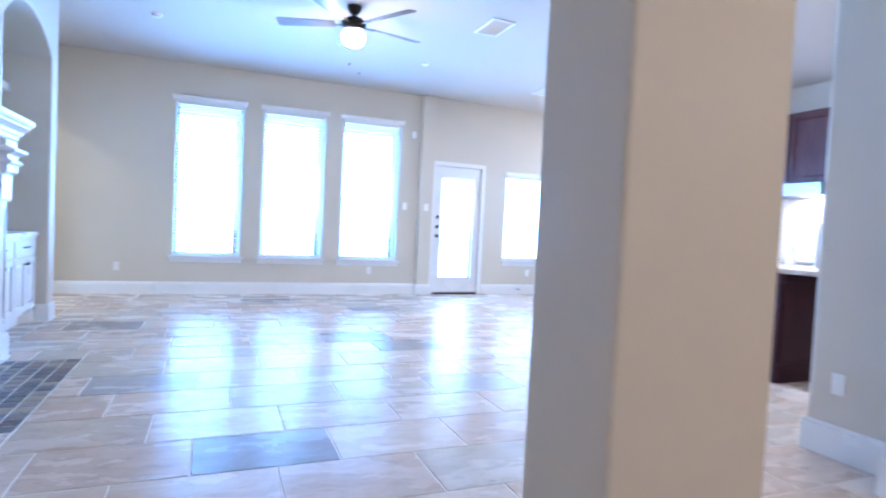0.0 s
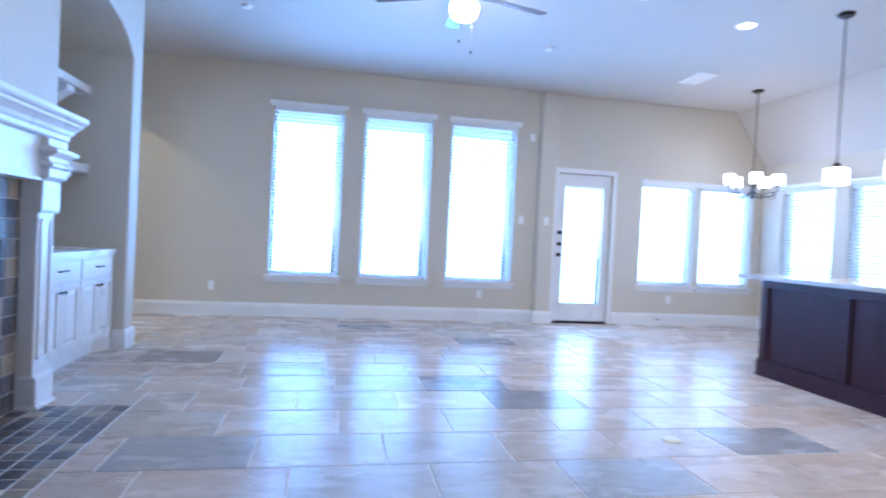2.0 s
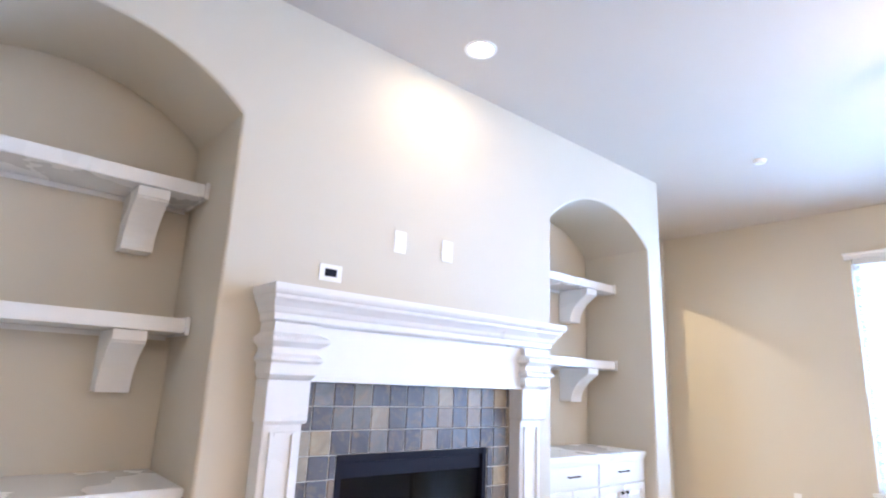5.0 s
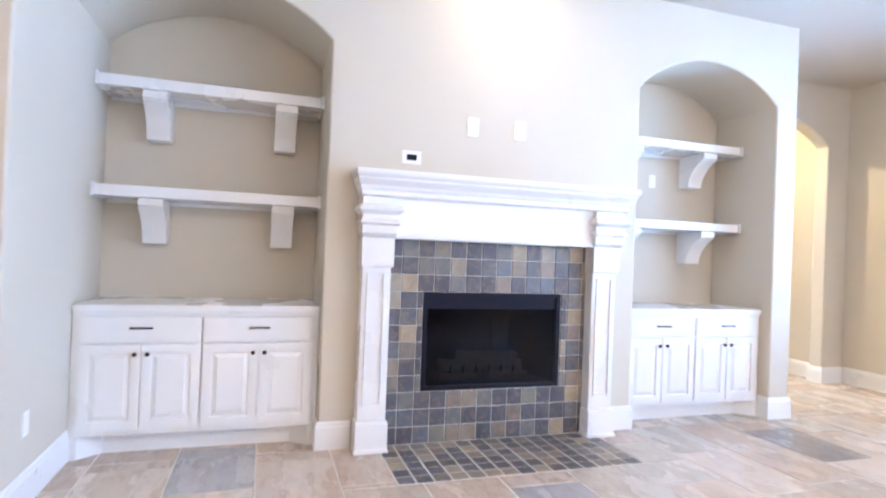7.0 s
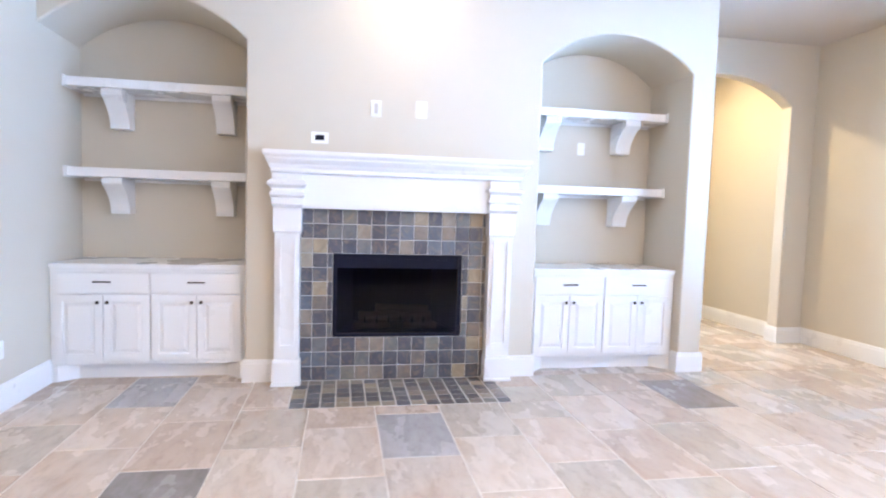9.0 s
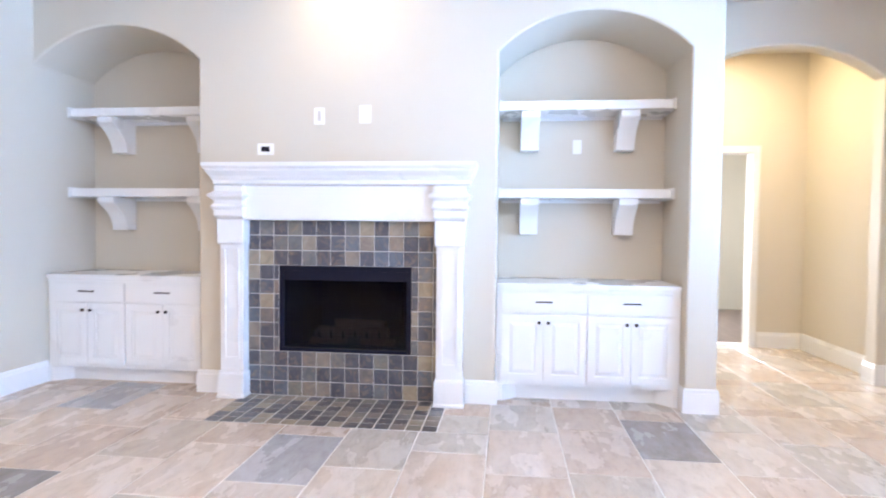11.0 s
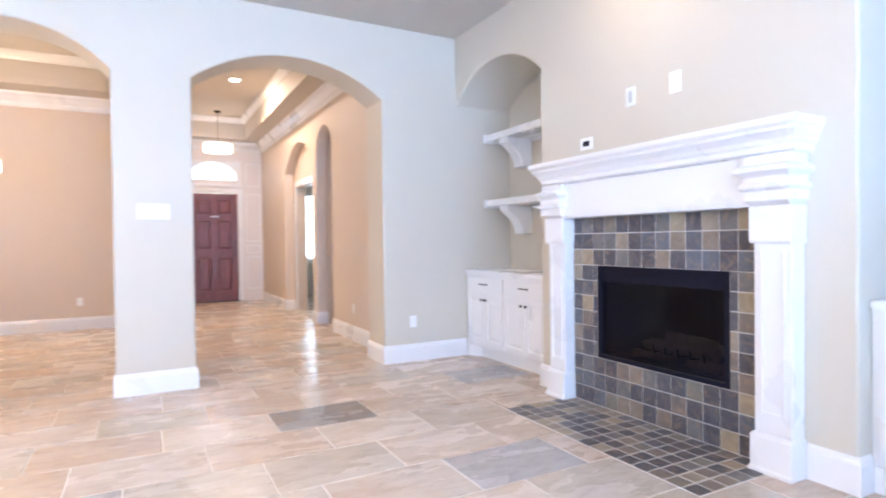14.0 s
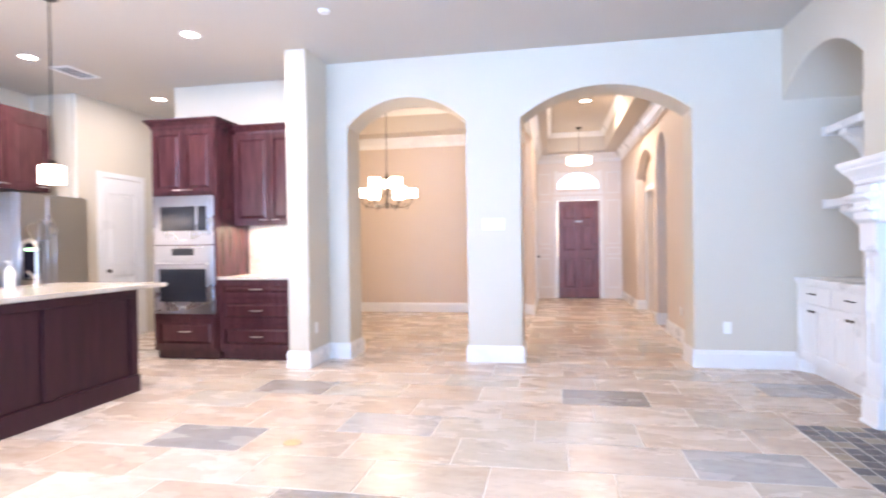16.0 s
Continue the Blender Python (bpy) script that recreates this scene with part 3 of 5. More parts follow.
structure("wall_passage_south", bx(5.46, 6.85, -1.1, -1.0, 0, C), WALL, "greige passage end wall", "wall")
structure("ceiling_passage", bx(5.32, 7.7, -1.1, SB - 0.002, C, C + 0.12), CEILING, "flat passage ceiling", "ceiling")

# baseboards: the room is on the left of each path
skirting([(4.42, NY), (6.93, NY), (6.93, 6.2)][::-1])
skirting([(3.40, NY), (3.40, NY - 0.10), (3.15, NY - 0.10), (3.15, NY), (HX, NY), (HX, 8.68), (HX - 0.16, 8.68), (HX - 0.16, 8.82), (-4.22, 8.82), (-4.22, 8.33)])
skirting([(-1.72, 6.745), (FX, 6.745), (FX, 6.97), (NBACK, 6.97)][::-1])
skirting([(FX, 5.12), (FX, 5.35), (-1.72, 5.35)][::-1])
skirting([(-1.72, 2.96), (FX, 2.96), (FX, 3.17)][::-1])
skirting([(-1.13, -0.86), (-0.97, -0.86), (-0.97, SB), (AF[0], SB), (AF[0], SY), (-1.72, SY)][::-1])
skirting([(AD[0] - 0.2, SY), (AF[1], SY), (AF[1], SB), (AD[0], SB), (AD[0], SY), (AD[0] - 0.2, SY)][::-1])
skirting([(3.425, 1.83), (3.425, 2.07), (3.185, 2.07), (3.185, SY), (AD[1], SY), (AD[1], SB), (3.4, SB)][::-1])
skirting([(5.2, SB), (5.2, -3.0), (FE + 0.14, -3.0), (FE + 0.14, -2.75), (FE, -2.75), (FE, -3.88)][::-1])
skirting([(FE, -4.82), (FE, FY)][::-1])
skirting([(FW, FY), (FW, -3.72), (FW - 0.16, -3.72)][::-1])
skirting([(FW - 0.16, -1.86), (FW, -1.86), (FW, -1.62), (FW - 0.16, -1.62)][::-1])

# ---- windows and doors ----


def window(name, a, b, z0, z1, face, axis, depth=0.17):
    """A cased window in a wall along x (axis 'x') or y; face is the room side, outward is +."""
    w = thing(name, ((a + b) / 2, face, z0) if axis == "x" else (face, (a + b) / 2, z0), "white framed window with open two-inch blinds", "window", "", 0 if axis == "x" else -90)
    w["kind"] = "structure"
    h, r = (b - a) / 2, z1 - z0
    f = bmesh.new()
    for q in ((-h + 0.002, -h + 0.045, 0.002, r - 0.002), (h - 0.045, h - 0.002, 0.002, r - 0.002), (-h + 0.045, h - 0.045, 0.002, 0.045), (-h + 0.045, h - 0.045, r - 0.045, r - 0.002)):
        box(f, q[0], q[1], 0.10, 0.15, q[2], q[3])
    part("window_frame", f, TRIM, w)
    p = part("pane", bx(-h + 0.045, h - 0.045, 0.118, 0.124, 0.045, r - 0.045), GLASS, w)
    p.visible_shadow = False
    s = soft(bx(-h - 0.05, h + 0.05, -0.055, 0.098, -0.035, 0.001), 0.006)
    part("window_sill", s, TRIM, w, "white painted window stool")
    part("apron", soft(bx(-h - 0.03, h + 0.03, -0.016, -0.001, -0.095, -0.036), 0.003), TRIM, w)
    part("headrail", soft(bx(-h + 0.01, h - 0.01, 0.012, 0.075, r - 0.075, r - 0.004), 0.004), TRIM, w, "white blind headrail")
    val = sweep(bmesh.new(), [(-h - 0.035, -0.001), (-h - 0.035, -0.045), (h + 0.035, -0.045), (h + 0.035, -0.001)][::-1], [(0, r - 0.03), (0.010, r - 0.03), (0.010, r + 0.01), (0.020, r + 0.03), (0.020, r + 0.04), (0, r + 0.04)])
    part("valance", val, TRIM, w, "white moulded blind valance standing proud of the wall")
    part("bottom_rail", soft(bx(-h + 0.012, h - 0.012, 0.02, 0.07, 0.006, 0.026), 0.004), SLATS, w)
    n = int((r - 0.12) / 0.046)
    slat = finish("slat", soft(bx(-h + 0.012, h - 0.012, -0.025, 0.025, -0.0015, 0.0015), 0.001, 1), SLATS)
    for k in range(n):
        ob = new("slat", slat)
        ob.parent = w
        ob.matrix_local = pose(0, 0.045, 0.05 + 0.046 * k, -17)
    for sx in (-0.6, 0.6):
        part("ladder_cord", tube(bmesh.new(), [(sx * h, 0.045, 0.02), (sx * h, 0.045, r - 0.08)], 0.0012, 5), SLATS, w)
    return w


for k, (a, b) in enumerate(WIN_N):
    window("window_%d" % (k + 1), a, b, 0.57, 2.87, NY, "x")
for k, (a, b) in enumerate(WIN_K):
    window("window_%d" % (k + 4), a, b, 0.62, 2.19, NY, "x")
for k, (a, b) in enumerate(WIN_E):
    window("window_%d" % (k + 6), a, b, 0.62, 2.19, 6.93, "y")
window("window_8", -2.6, -1.6, 0.85, 2.35, FY, "x").matrix_world = pose(-2.1, FY, 0.85, 0, 0, 180)


def casing(bm, a, b, top, face, out, w=0.075, t=0.018):
    """Three boards round a door opening in a wall along x; out is the way into the room in y."""
    y0, y1 = sorted((face, face + out * t))
    box(bm, a - w, a, y0, y1, 0, top)
    box(bm, b, b + w, y0, y1, 0, top)
    box(bm, a - w, b + w, y0, y1, top, top + w)
    return bm


door = thing("door_1", (3.91, NY, 0), "white back door with one full glass lite, shut", "door")
door["kind"] = "structure"
bm = bmesh.new()
for q in ((-0.425, -0.315, 0.03, 2.235), (0.315, 0.425, 0.03, 2.235), (-0.315, 0.315, 0.03, 0.27), (-0.315, 0.315, 2.06, 2.235)):
    box(bm, q[0], q[1], 0.035, 0.08, q[2], q[3])
part("leaf", soft(bm, 0.002, 1), TRIM, door)
bm = bmesh.new()
for q in ((-0.33, -0.302, 0.255, 2.075), (0.302, 0.33, 0.255, 2.075), (-0.302, 0.302, 0.255, 0.285), (-0.302, 0.302, 2.045, 2.075)):
    box(bm, q[0], q[1], 0.022, 0.036, q[2], q[3])
part("lite_frame", soft(bm, 0.004, 2), TRIM, door, "raised white frame round the glass")
p = part("pane", bx(-0.315, 0.315, 0.05, 0.056, 0.27, 2.06), GLASS, door)
p.visible_shadow = False
part("casing", soft(casing(bmesh.new(), -0.43, 0.43, 2.24, -0.001, -1, 0.07), 0.004), TRIM, door)
part("threshold", bx(-0.43, 0.43, -0.01, 0.12, 0.0, 0.03), BRONZE, door, "dark bronze threshold")
for z in (1.35, 1.18, 1.02):
    bm = bmesh.new()
    cyl(bm, (-0.372, 0.035, z), (-0.372, 0.022, z), 0.032, 0.030, 20)
    cyl(bm, (-0.372, 0.022, z), (-0.372, -0.012, z), 0.012, 0.012, 12)
    cyl(bm, (-0.372, -0.012, z), (-0.372, -0.034, z), 0.026, 0.020, 20)
    part("knob" if z < 1.1 else "deadbolt", bm, BRONZE, door, "dark bronze knob" if z < 1.1 else "dark bronze deadbolt", True)


def panelled(w, h, t, rows, cols, wood_mat, parent, stile=0.11, name="leaf", arch=0.0, proud=0.018):
    """A door leaf from y = 0 back to t with raised panels on its front (towards -y)."""
    bm = bx(-w / 2, w / 2, 0.004, t, 0, h)
    cw = (w - stile * (cols + 1)) / cols
    keep = []
    for z0, z1 in rows:
        for c in range(cols):
            x0 = -w / 2 + stile + c * (cw + stile)
            keep.append((x0, x0 + cw, z0, z1))
    front = panel_wall("x", -w / 2, w / 2, 0, h, -proud, 0.0035, keep)
    leaf = part(name, front, wood_mat, parent)
    part("core", bm, wood_mat, parent)
    for x0, x1, z0, z1 in keep:
        pb = bmesh.new()
        m = 0.045
        v0 = [pb.verts.new(p) for p in ((x0 + 0.008, 0.0035, z0 + 0.008), (x1 - 0.008, 0.0035, z0 + 0.008), (x1 - 0.008, 0.0035, z1 - 0.008), (x0 + 0.008, 0.0035, z1 - 0.008))]
        v1 = [pb.verts.new(p) for p in ((x0 + m, -0.010, z0 + m), (x1 - m, -0.010, z0 + m), (x1 - m, -0.010, z1 - m), (x0 + m, -0.010, z1 - m))]
        for k in range(4):
            pb.faces.new((v0[k], v0[(k + 1) % 4], v1[(k + 1) % 4], v1[k]))
        pb.faces.new(v1)
        part("panel", pb, wood_mat, parent)
    return leaf


front_door = thing("door_2", (0.015, FY - 0.02, 0.02), "mahogany six-panel front door, shut", "door", "", 180)
front_door["kind"] = "structure"
panelled(0.94, 2.27, 0.045, [(0.22, 0.92), (1.10, 1.70), (1.84, 2.14)], 2, MAHOGANY, front_door, 0.13, proud=0.03)
part("threshold", bx(-0.485, 0.485, -0.03, 0.12, -0.02, -0.001), BRONZE, front_door, "dark threshold")
part("slot", soft(bx(-0.08, 0.08, -0.036, -0.0305, 1.77, 1.80), 0.002, 1), NICKEL, front_door, "nickel plate")
for z in (0.98, 1.14, 1.24):
    bm = bmesh.new()
    cyl(bm, (0.40, -0.0185, z), (0.40, -0.06, z), 0.024, 0.024, 16)
    part("knob" if z < 1 else "deadbolt", bm, BRONZE, front_door, "dark bronze lock", True)
bm = bmesh.new()
for q in ((-0.56, -0.47, 0, 2.31), (0.50, 0.59, 0, 2.31), (-0.56, 0.59, 2.31, 2.40), (-0.53, -0.44, 2.50, 3.0), (0.47, 0.56, 2.50, 3.0), (-0.56, 0.59, 2.44, 2.50)):
    box(bm, q[0], q[1], FY + 0.002, FY + 0.024, q[2], q[3])
structure("trim_front_door", soft(bm, 0.004), TRIM, "white casing round front door and transom", "trim")
bm = bmesh.new()
for x0, x1 in ((-0.93, -0.62), (0.65, 0.93)):
    for z0, z1 in ((0.25, 0.95), (1.02, 1.20), (1.27, 2.30), (2.45, 2.95)):
        for q in ((x0, x0 + 0.025, z0, z1), (x1 - 0.025, x1, z0, z1), (x0 + 0.025, x1 - 0.025, z0, z0 + 0.025), (x0 + 0.025, x1 - 0.025, z1 - 0.025, z1)):
            box(bm, q[0], q[1], FY + 0.001, FY + 0.014, q[2], q[3])
structure("trim_foyer_panels", bm, TRIM, "white applied panel moulding on the foyer wall", "trim")
p = structure("window_9", bx(-0.44, 0.47, FY - 0.09, FY - 0.084, 2.58, 2.97), GLASS, "arched glass transom over the front door", "window")
p.visible_shadow = False

pantry = thing("door_3", (6.85, 0.415, 0.01), "white two-panel interior door, shut", "door", "", -90)
pantry["kind"] = "structure"
panelled(0.76, 2.30, 0.04, [(0.22, 0.92), (1.06, 2.10)], 1, TRIM, pantry, 0.12)
part("casing", soft(casing(bmesh.new(), -0.385, 0.385, 2.31, -0.001, -1, 0.075), 0.004), TRIM, pantry)
bm = bmesh.new()
cyl(bm, (-0.31, -0.0185, 0.98), (-0.31, -0.045, 0.98), 0.012, 0.012, 12)
cyl(bm, (-0.31, -0.045, 0.98), (-0.31, -0.075, 0.98), 0.030, 0.024, 18)
part("knob", bm, BRONZE, pantry, "dark bronze knob", True)

closet = thing("door_4", (FE - 0.002, -4.35, 0.01), "white two-panel closet door in the foyer, shut", "door", "", -90)
closet["kind"] = "structure"
panelled(0.76, 2.10, 0.0, [(0.22, 0.92), (1.06, 1.90)], 1, TRIM, closet, 0.12)
part("casing", soft(casing(bmesh.new(), -0.385, 0.385, 2.11, -0.004, -1, 0.075), 0.004), TRIM, closet)
bm = bmesh.new()
cyl(bm, (-0.31, -0.0185, 1.02), (-0.31, -0.045, 1.02), 0.012, 0.012, 12)
cyl(bm, (-0.31, -0.045, 1.02), (-0.31, -0.075, 1.02), 0.030, 0.024, 18)
part("knob", bm, BRONZE, closet, "dark bronze knob", True)

bm = bmesh.new()
for q in ((7.27, 7.35, 0, 2.26), (8.24, 8.32, 0, 2.26), (7.27, 8.32, 2.26, 2.34)):
    box(bm, -4.22, -4.202, q[0], q[1], q[2], q[3])
structure("trim_hall_opening", soft(bm, 0.004), TRIM, "white casing round the bedroom opening", "trim")
bm = bmesh.new()
for q in ((-3.59, -3.50, 0, 2.24), (-2.08, -1.99, 0, 2.24), (-3.59, -1.99, 2.24, 2.34)):
    box(bm, -1.134, -1.112, q[0], q[1], q[2], q[3])
structure("trim_study_opening", soft(bm, 0.004), TRIM, "white casing round the study opening", "trim")
# added fill in the unseen opening, brightens the room past the hall
area("bedroom_fill_lamp", (-7.62, 7.15, 1.475), (0, 7.15, 1.475), 1.4, 0.95, 150, (0.62, 0.80, 1.0))
# ---- the fireplace ----
MY0, MY1 = 3.195, 5.105
mantel = thing("fireplace_mantel", (0, 0, 0), "white painted wooden fireplace mantel with stepped crown", "mantel")
for a, b in ((MY0, 3.385), (4.905, MY1)):
    leg = part("leg", soft(rings(bmesh.new(), FX, a, b, [(0.11, 0, 0.205), (0.11, 0, 1.40)]), 0.004), TRIM, mantel)
    bm = bmesh.new()
    for q in ((a + 0.03, a + 0.05, 0.30, 1.17), (b - 0.05, b - 0.03, 0.30, 1.17), (a + 0.05, b - 0.05, 0.30, 0.32), (a + 0.05, b - 0.05, 1.15, 1.17)):
        box(bm, FX + 0.110, FX + 0.121, *q)
    part("panel_moulding", soft(bm, 0.003), TRIM, leg)
    part("plinth", soft(rings(bmesh.new(), FX, a, b, [(0.135, 0.018, 0), (0.135, 0.018, 0.02), (0.125, 0.012, 0.025), (0.125, 0.012, 0.19), (0.115, 0.004, 0.204)]), 0.004), TRIM, leg)
    part("collar", soft(rings(bmesh.new(), FX, a, b, [(0.122, 0.010, 1.205), (0.126, 0.012, 1.22), (0.126, 0.012, 1.40)]), 0.003), TRIM, leg)
    cap = rings(bmesh.new(), FX, a, b, [(0.125, 0.010, 1.402), (0.150, 0.022, 1.425), (0.150, 0.022, 1.475), (0.165, 0.036, 1.487), (0.165, 0.036, 1.50), (0.150, 0.022, 1.52), (0.150, 0.022, 1.545), (0.178, 0.050, 1.572), (0.178, 0.050, 1.59), (0.145, 0.020, 1.615), (0.145, 0.020, 1.66)])
    part("capital", soft(cap, 0.003), TRIM, mantel, "stepped capital block")
part("frieze", soft(bx(FX + 0.002, FX + 0.125, 3.36, 4.93, 1.415, 1.66), 0.004), TRIM, mantel)
part("frieze_bead", soft(bx(FX + 0.002, FX + 0.132, 3.387, 4.903, 1.398, 1.414), 0.004), TRIM, mantel)
prof = [(0.12, 0.02, 1.661), (0.135, 0.03, 1.672), (0.135, 0.03, 1.70), (0.140, 0.04, 1.708), (0.145, 0.046, 1.73), (0.155, 0.058, 1.75), (0.168, 0.064, 1.765), (0.168, 0.064, 1.778), (0.174, 0.072, 1.785), (0.180, 0.078, 1.80), (0.180, 0.078, 1.828)]
part("crown_shelf", soft(rings(bmesh.new(), FX, MY0, MY1 + 0.02, prof), 0.003), TRIM, mantel, "stepped crown moulding and shelf")

surround = thing("fireplace_surround", (0, 0, 0), "multicolour slate tile fireplace surround", "tile surround")
part("grout_bed", panel_wall("y", 3.386, 4.904, 0.0, 1.397, FX + 0.002, FX + 0.018, [(3.638, 4.702, 0.358, 1.042)]), SLATE_GROUT, surround, "grey grout")
hearth = thing("fireplace_hearth", (0, 0, 0), "flush hearth of small multicolour slate tiles", "hearth")
part("grout_bed", bx(-1.605, -0.965, 3.355, 4.985, -0.006, 0.0), SLATE_GROUT, hearth, "grey grout")


def chip(name, w, d, t, material):
    """A tile lying on z = 0, centred, with chamfered top edges."""
    c = min(0.003, t * 0.4)
    bm = bmesh.new()
    lv = []
    for o, z in ((0, 0), (0, t - c), (c, t)):
        lv.append([bm.verts.new(p) for p in ((-w / 2 + o, -d / 2 + o, z), (w / 2 - o, -d / 2 + o, z), (w / 2 - o, d / 2 - o, z), (-w / 2 + o, d / 2 - o, z))])
    for a, b in zip(lv, lv[1:]):
        for k in range(4):
            bm.faces.new((a[k], a[(k + 1) % 4], b[(k + 1) % 4], b[k]))
    bm.faces.new(lv[-1])
    return finish(name, bm, material)


insert = thing("fireplace_insert", (-1.62, 4.17, 0.36), "black metal gas fireplace insert with logs, unlit", "fireplace")
bm = bmesh.new()
for q in ((-0.53, -0.495, 0, 0.68), (0.495, 0.53, 0, 0.68), (-0.495, 0.495, 0, 0.03), (-0.495, 0.495, 0.645, 0.68)):
    box(bm, -0.02, 0.022, *q)
part("frame", soft(bm, 0.003), BLACK, insert)
part("hood", soft(bx(-0.06, 0.006, -0.495, 0.495, 0.565, 0.644), 0.004), BLACK, insert, "black louvred smoke hood")
bm = bmesh.new()
box(bm, -0.56, -0.52, -0.36, 0.36, 0.0, 0.66)
part("back_panel", bm, SOOT, insert, "sooty firebrick back")
for s in (-1, 1):
    bm = bmesh.new()
    prism(bm, [(-0.02, s * 0.528), (-0.56, s * 0.40), (-0.56, s * 0.36), (-0.02, s * 0.50)], "z", 0.002, 0.66)
    part("side_panel", bm, SOOT, insert)
part("firebox_floor", bx(-0.56, -0.02, -0.5, 0.5, 0.003, 0.03), SOOT, insert)
part("firebox_roof", bx(-0.56, -0.02, -0.5, 0.5, 0.64, 0.665), SOOT, insert)
rng = random.Random(4)
for k in range(6):
    y = -0.26 + 0.1 * k
    part("grate_bar", tube(bmesh.new(), [(-0.14, y, 0.14), (-0.15, y, 0.085), (-0.42, y, 0.085), (-0.43, y, 0.12)], 0.007, 6), BLACK, insert)
for k, (x, y, z, ln, a) in enumerate(((-0.20, 0.0, 0.125, 0.62, 4), (-0.32, -0.03, 0.13, 0.56, -6), (-0.25, 0.06, 0.19, 0.46, 14), (-0.20, -0.2, 0.05, 0.3, -12), (-0.19, 0.22, 0.05, 0.28, 9))):
    bm = bmesh.new()
    d = Vector((math.sin(radians(a)), math.cos(radians(a)), 0.03)) * ln / 2
    steps = [Vector((x, y, z)) + d * (2 * i / 8 - 1) + Vector((0, 0, rng.uniform(-0.006, 0.006))) for i in range(9)]
    tube(bm, steps, [0.034 + rng.uniform(-0.008, 0.008) for _ in steps], 12)
    part("log", bm, LOG, insert, "charred ceramic log", True)
gl = part("glass_door", bx(-0.012, -0.007, -0.494, 0.494, 0.031, 0.564), SMOKED, insert, "smoked glass door")
bm = bmesh.new()
cyl(bm, (-0.05, 0.02, 0.30), (-0.05, 0.02, 0.53), 0.004, 0.004, 6)
part("pull_chain", bm, BLACK, insert)

# ---- niches: cabinets and shelves ----


def raised(parent, name, y0, y1, z0, z1, x, material=TRIM, rail=0.055):
    """A cabinet front facing +x with a raised panel, at x."""
    ob = part(name, soft(panel_wall("y", y0, y1, z0, z1, x, x + 0.020, [(y0 + rail, y1 - rail, z0 + rail, z1 - rail)]), 0.003), material, parent)
    pb = bmesh.new()
    a, b, c, d, m = y0 + rail, y1 - rail, z0 + rail, z1 - rail, 0.035
    v0 = [pb.verts.new((x + 0.008, *p)) for p in ((a, c), (b, c), (b, d), (a, d))]
    v1 = [pb.verts.new((x + 0.008, *p)) for p in ((a + 0.008, c + 0.008), (b - 0.008, c + 0.008), (b - 0.008, d - 0.008), (a + 0.008, d - 0.008))]
    v2 = [pb.verts.new((x + 0.018, *p)) for p in ((a + m, c + m), (b - m, c + m), (b - m, d - m), (a + m, d - m))]
    for p, q in ((v0, v1), (v1, v2)):
        for k in range(4):
            pb.faces.new((p[k], p[(k + 1) % 4], q[(k + 1) % 4], q[k]))
    pb.faces.new(v2)
    part("panel", pb, material, ob)
    return ob


def built_in(y0, y1):
    cab = thing("built_in_cabinet", (0, (y0 + y1) / 2, 0), "white built-in niche cabinet with two drawers and four doors", "cabinet", "niche cabinets")
    o = (y0 + y1) / 2
    a, b = y0 - o + 0.004, y1 - o - 0.004
    xf = -1.735
    part("body", bx(NBACK + 0.003, xf, a, b, 0.13, 0.885), TRIM, cab)
    part("cabinet_top", soft(bx(NBACK + 0.003, xf + 0.03, a, b, 0.886, 0.925), 0.006), TRIM, cab, "white painted cabinet top")
    part("top_moulding", soft(bx(xf, xf + 0.016, a, b, 0.862, 0.884), 0.005), TRIM, cab)
    toe = [(NBACK + 0.003, a), (xf + 0.01, a), (xf + 0.01, a + 0.05), (xf - 0.09, a + 0.16), (xf - 0.09, b - 0.16), (xf + 0.01, b - 0.05), (xf + 0.01, b), (NBACK + 0.003, b)]
    part("toe_kick", prism(bmesh.new(), toe, "z", 0.0, 0.129), TRIM, cab, "white toe kick with angled corners")
    w = (b - a - 0.09) / 2
    for s in (0, 1):
        u = a + 0.04 + s * (w + 0.01)
        dr = part("drawer", soft(bx(xf + 0.001, xf + 0.021, u, u + w, 0.70, 0.855), 0.006), TRIM, cab)
        m = u + w / 2
        part("handle", tube(bmesh.new(), [(xf + 0.021, m - 0.055, 0.785), (xf + 0.045, m - 0.062, 0.785), (xf + 0.047, m, 0.787), (xf + 0.045, m + 0.062, 0.785), (xf + 0.021, m + 0.055, 0.785)], 0.0055, 8), BRONZE, dr, "dark bronze bar pull", True)
        for d in (0, 1):
            p0 = u + d * (w / 2 + 0.002)
            dn = raised(cab, "door", p0, p0 + w / 2 - 0.002, 0.165, 0.685, xf + 0.001)
            ky = p0 + (w / 2 - 0.035 if d == 0 else 0.033)
            bm = bmesh.new()
            cyl(bm, (xf + 0.021, ky, 0.625), (xf + 0.036, ky, 0.625), 0.006, 0.006, 10)
            cyl(bm, (xf + 0.036, ky, 0.625), (xf + 0.048, ky, 0.625), 0.014, 0.011, 14)
            part("knob", bm, BRONZE, dn, "dark bronze knob", True)
    return cab


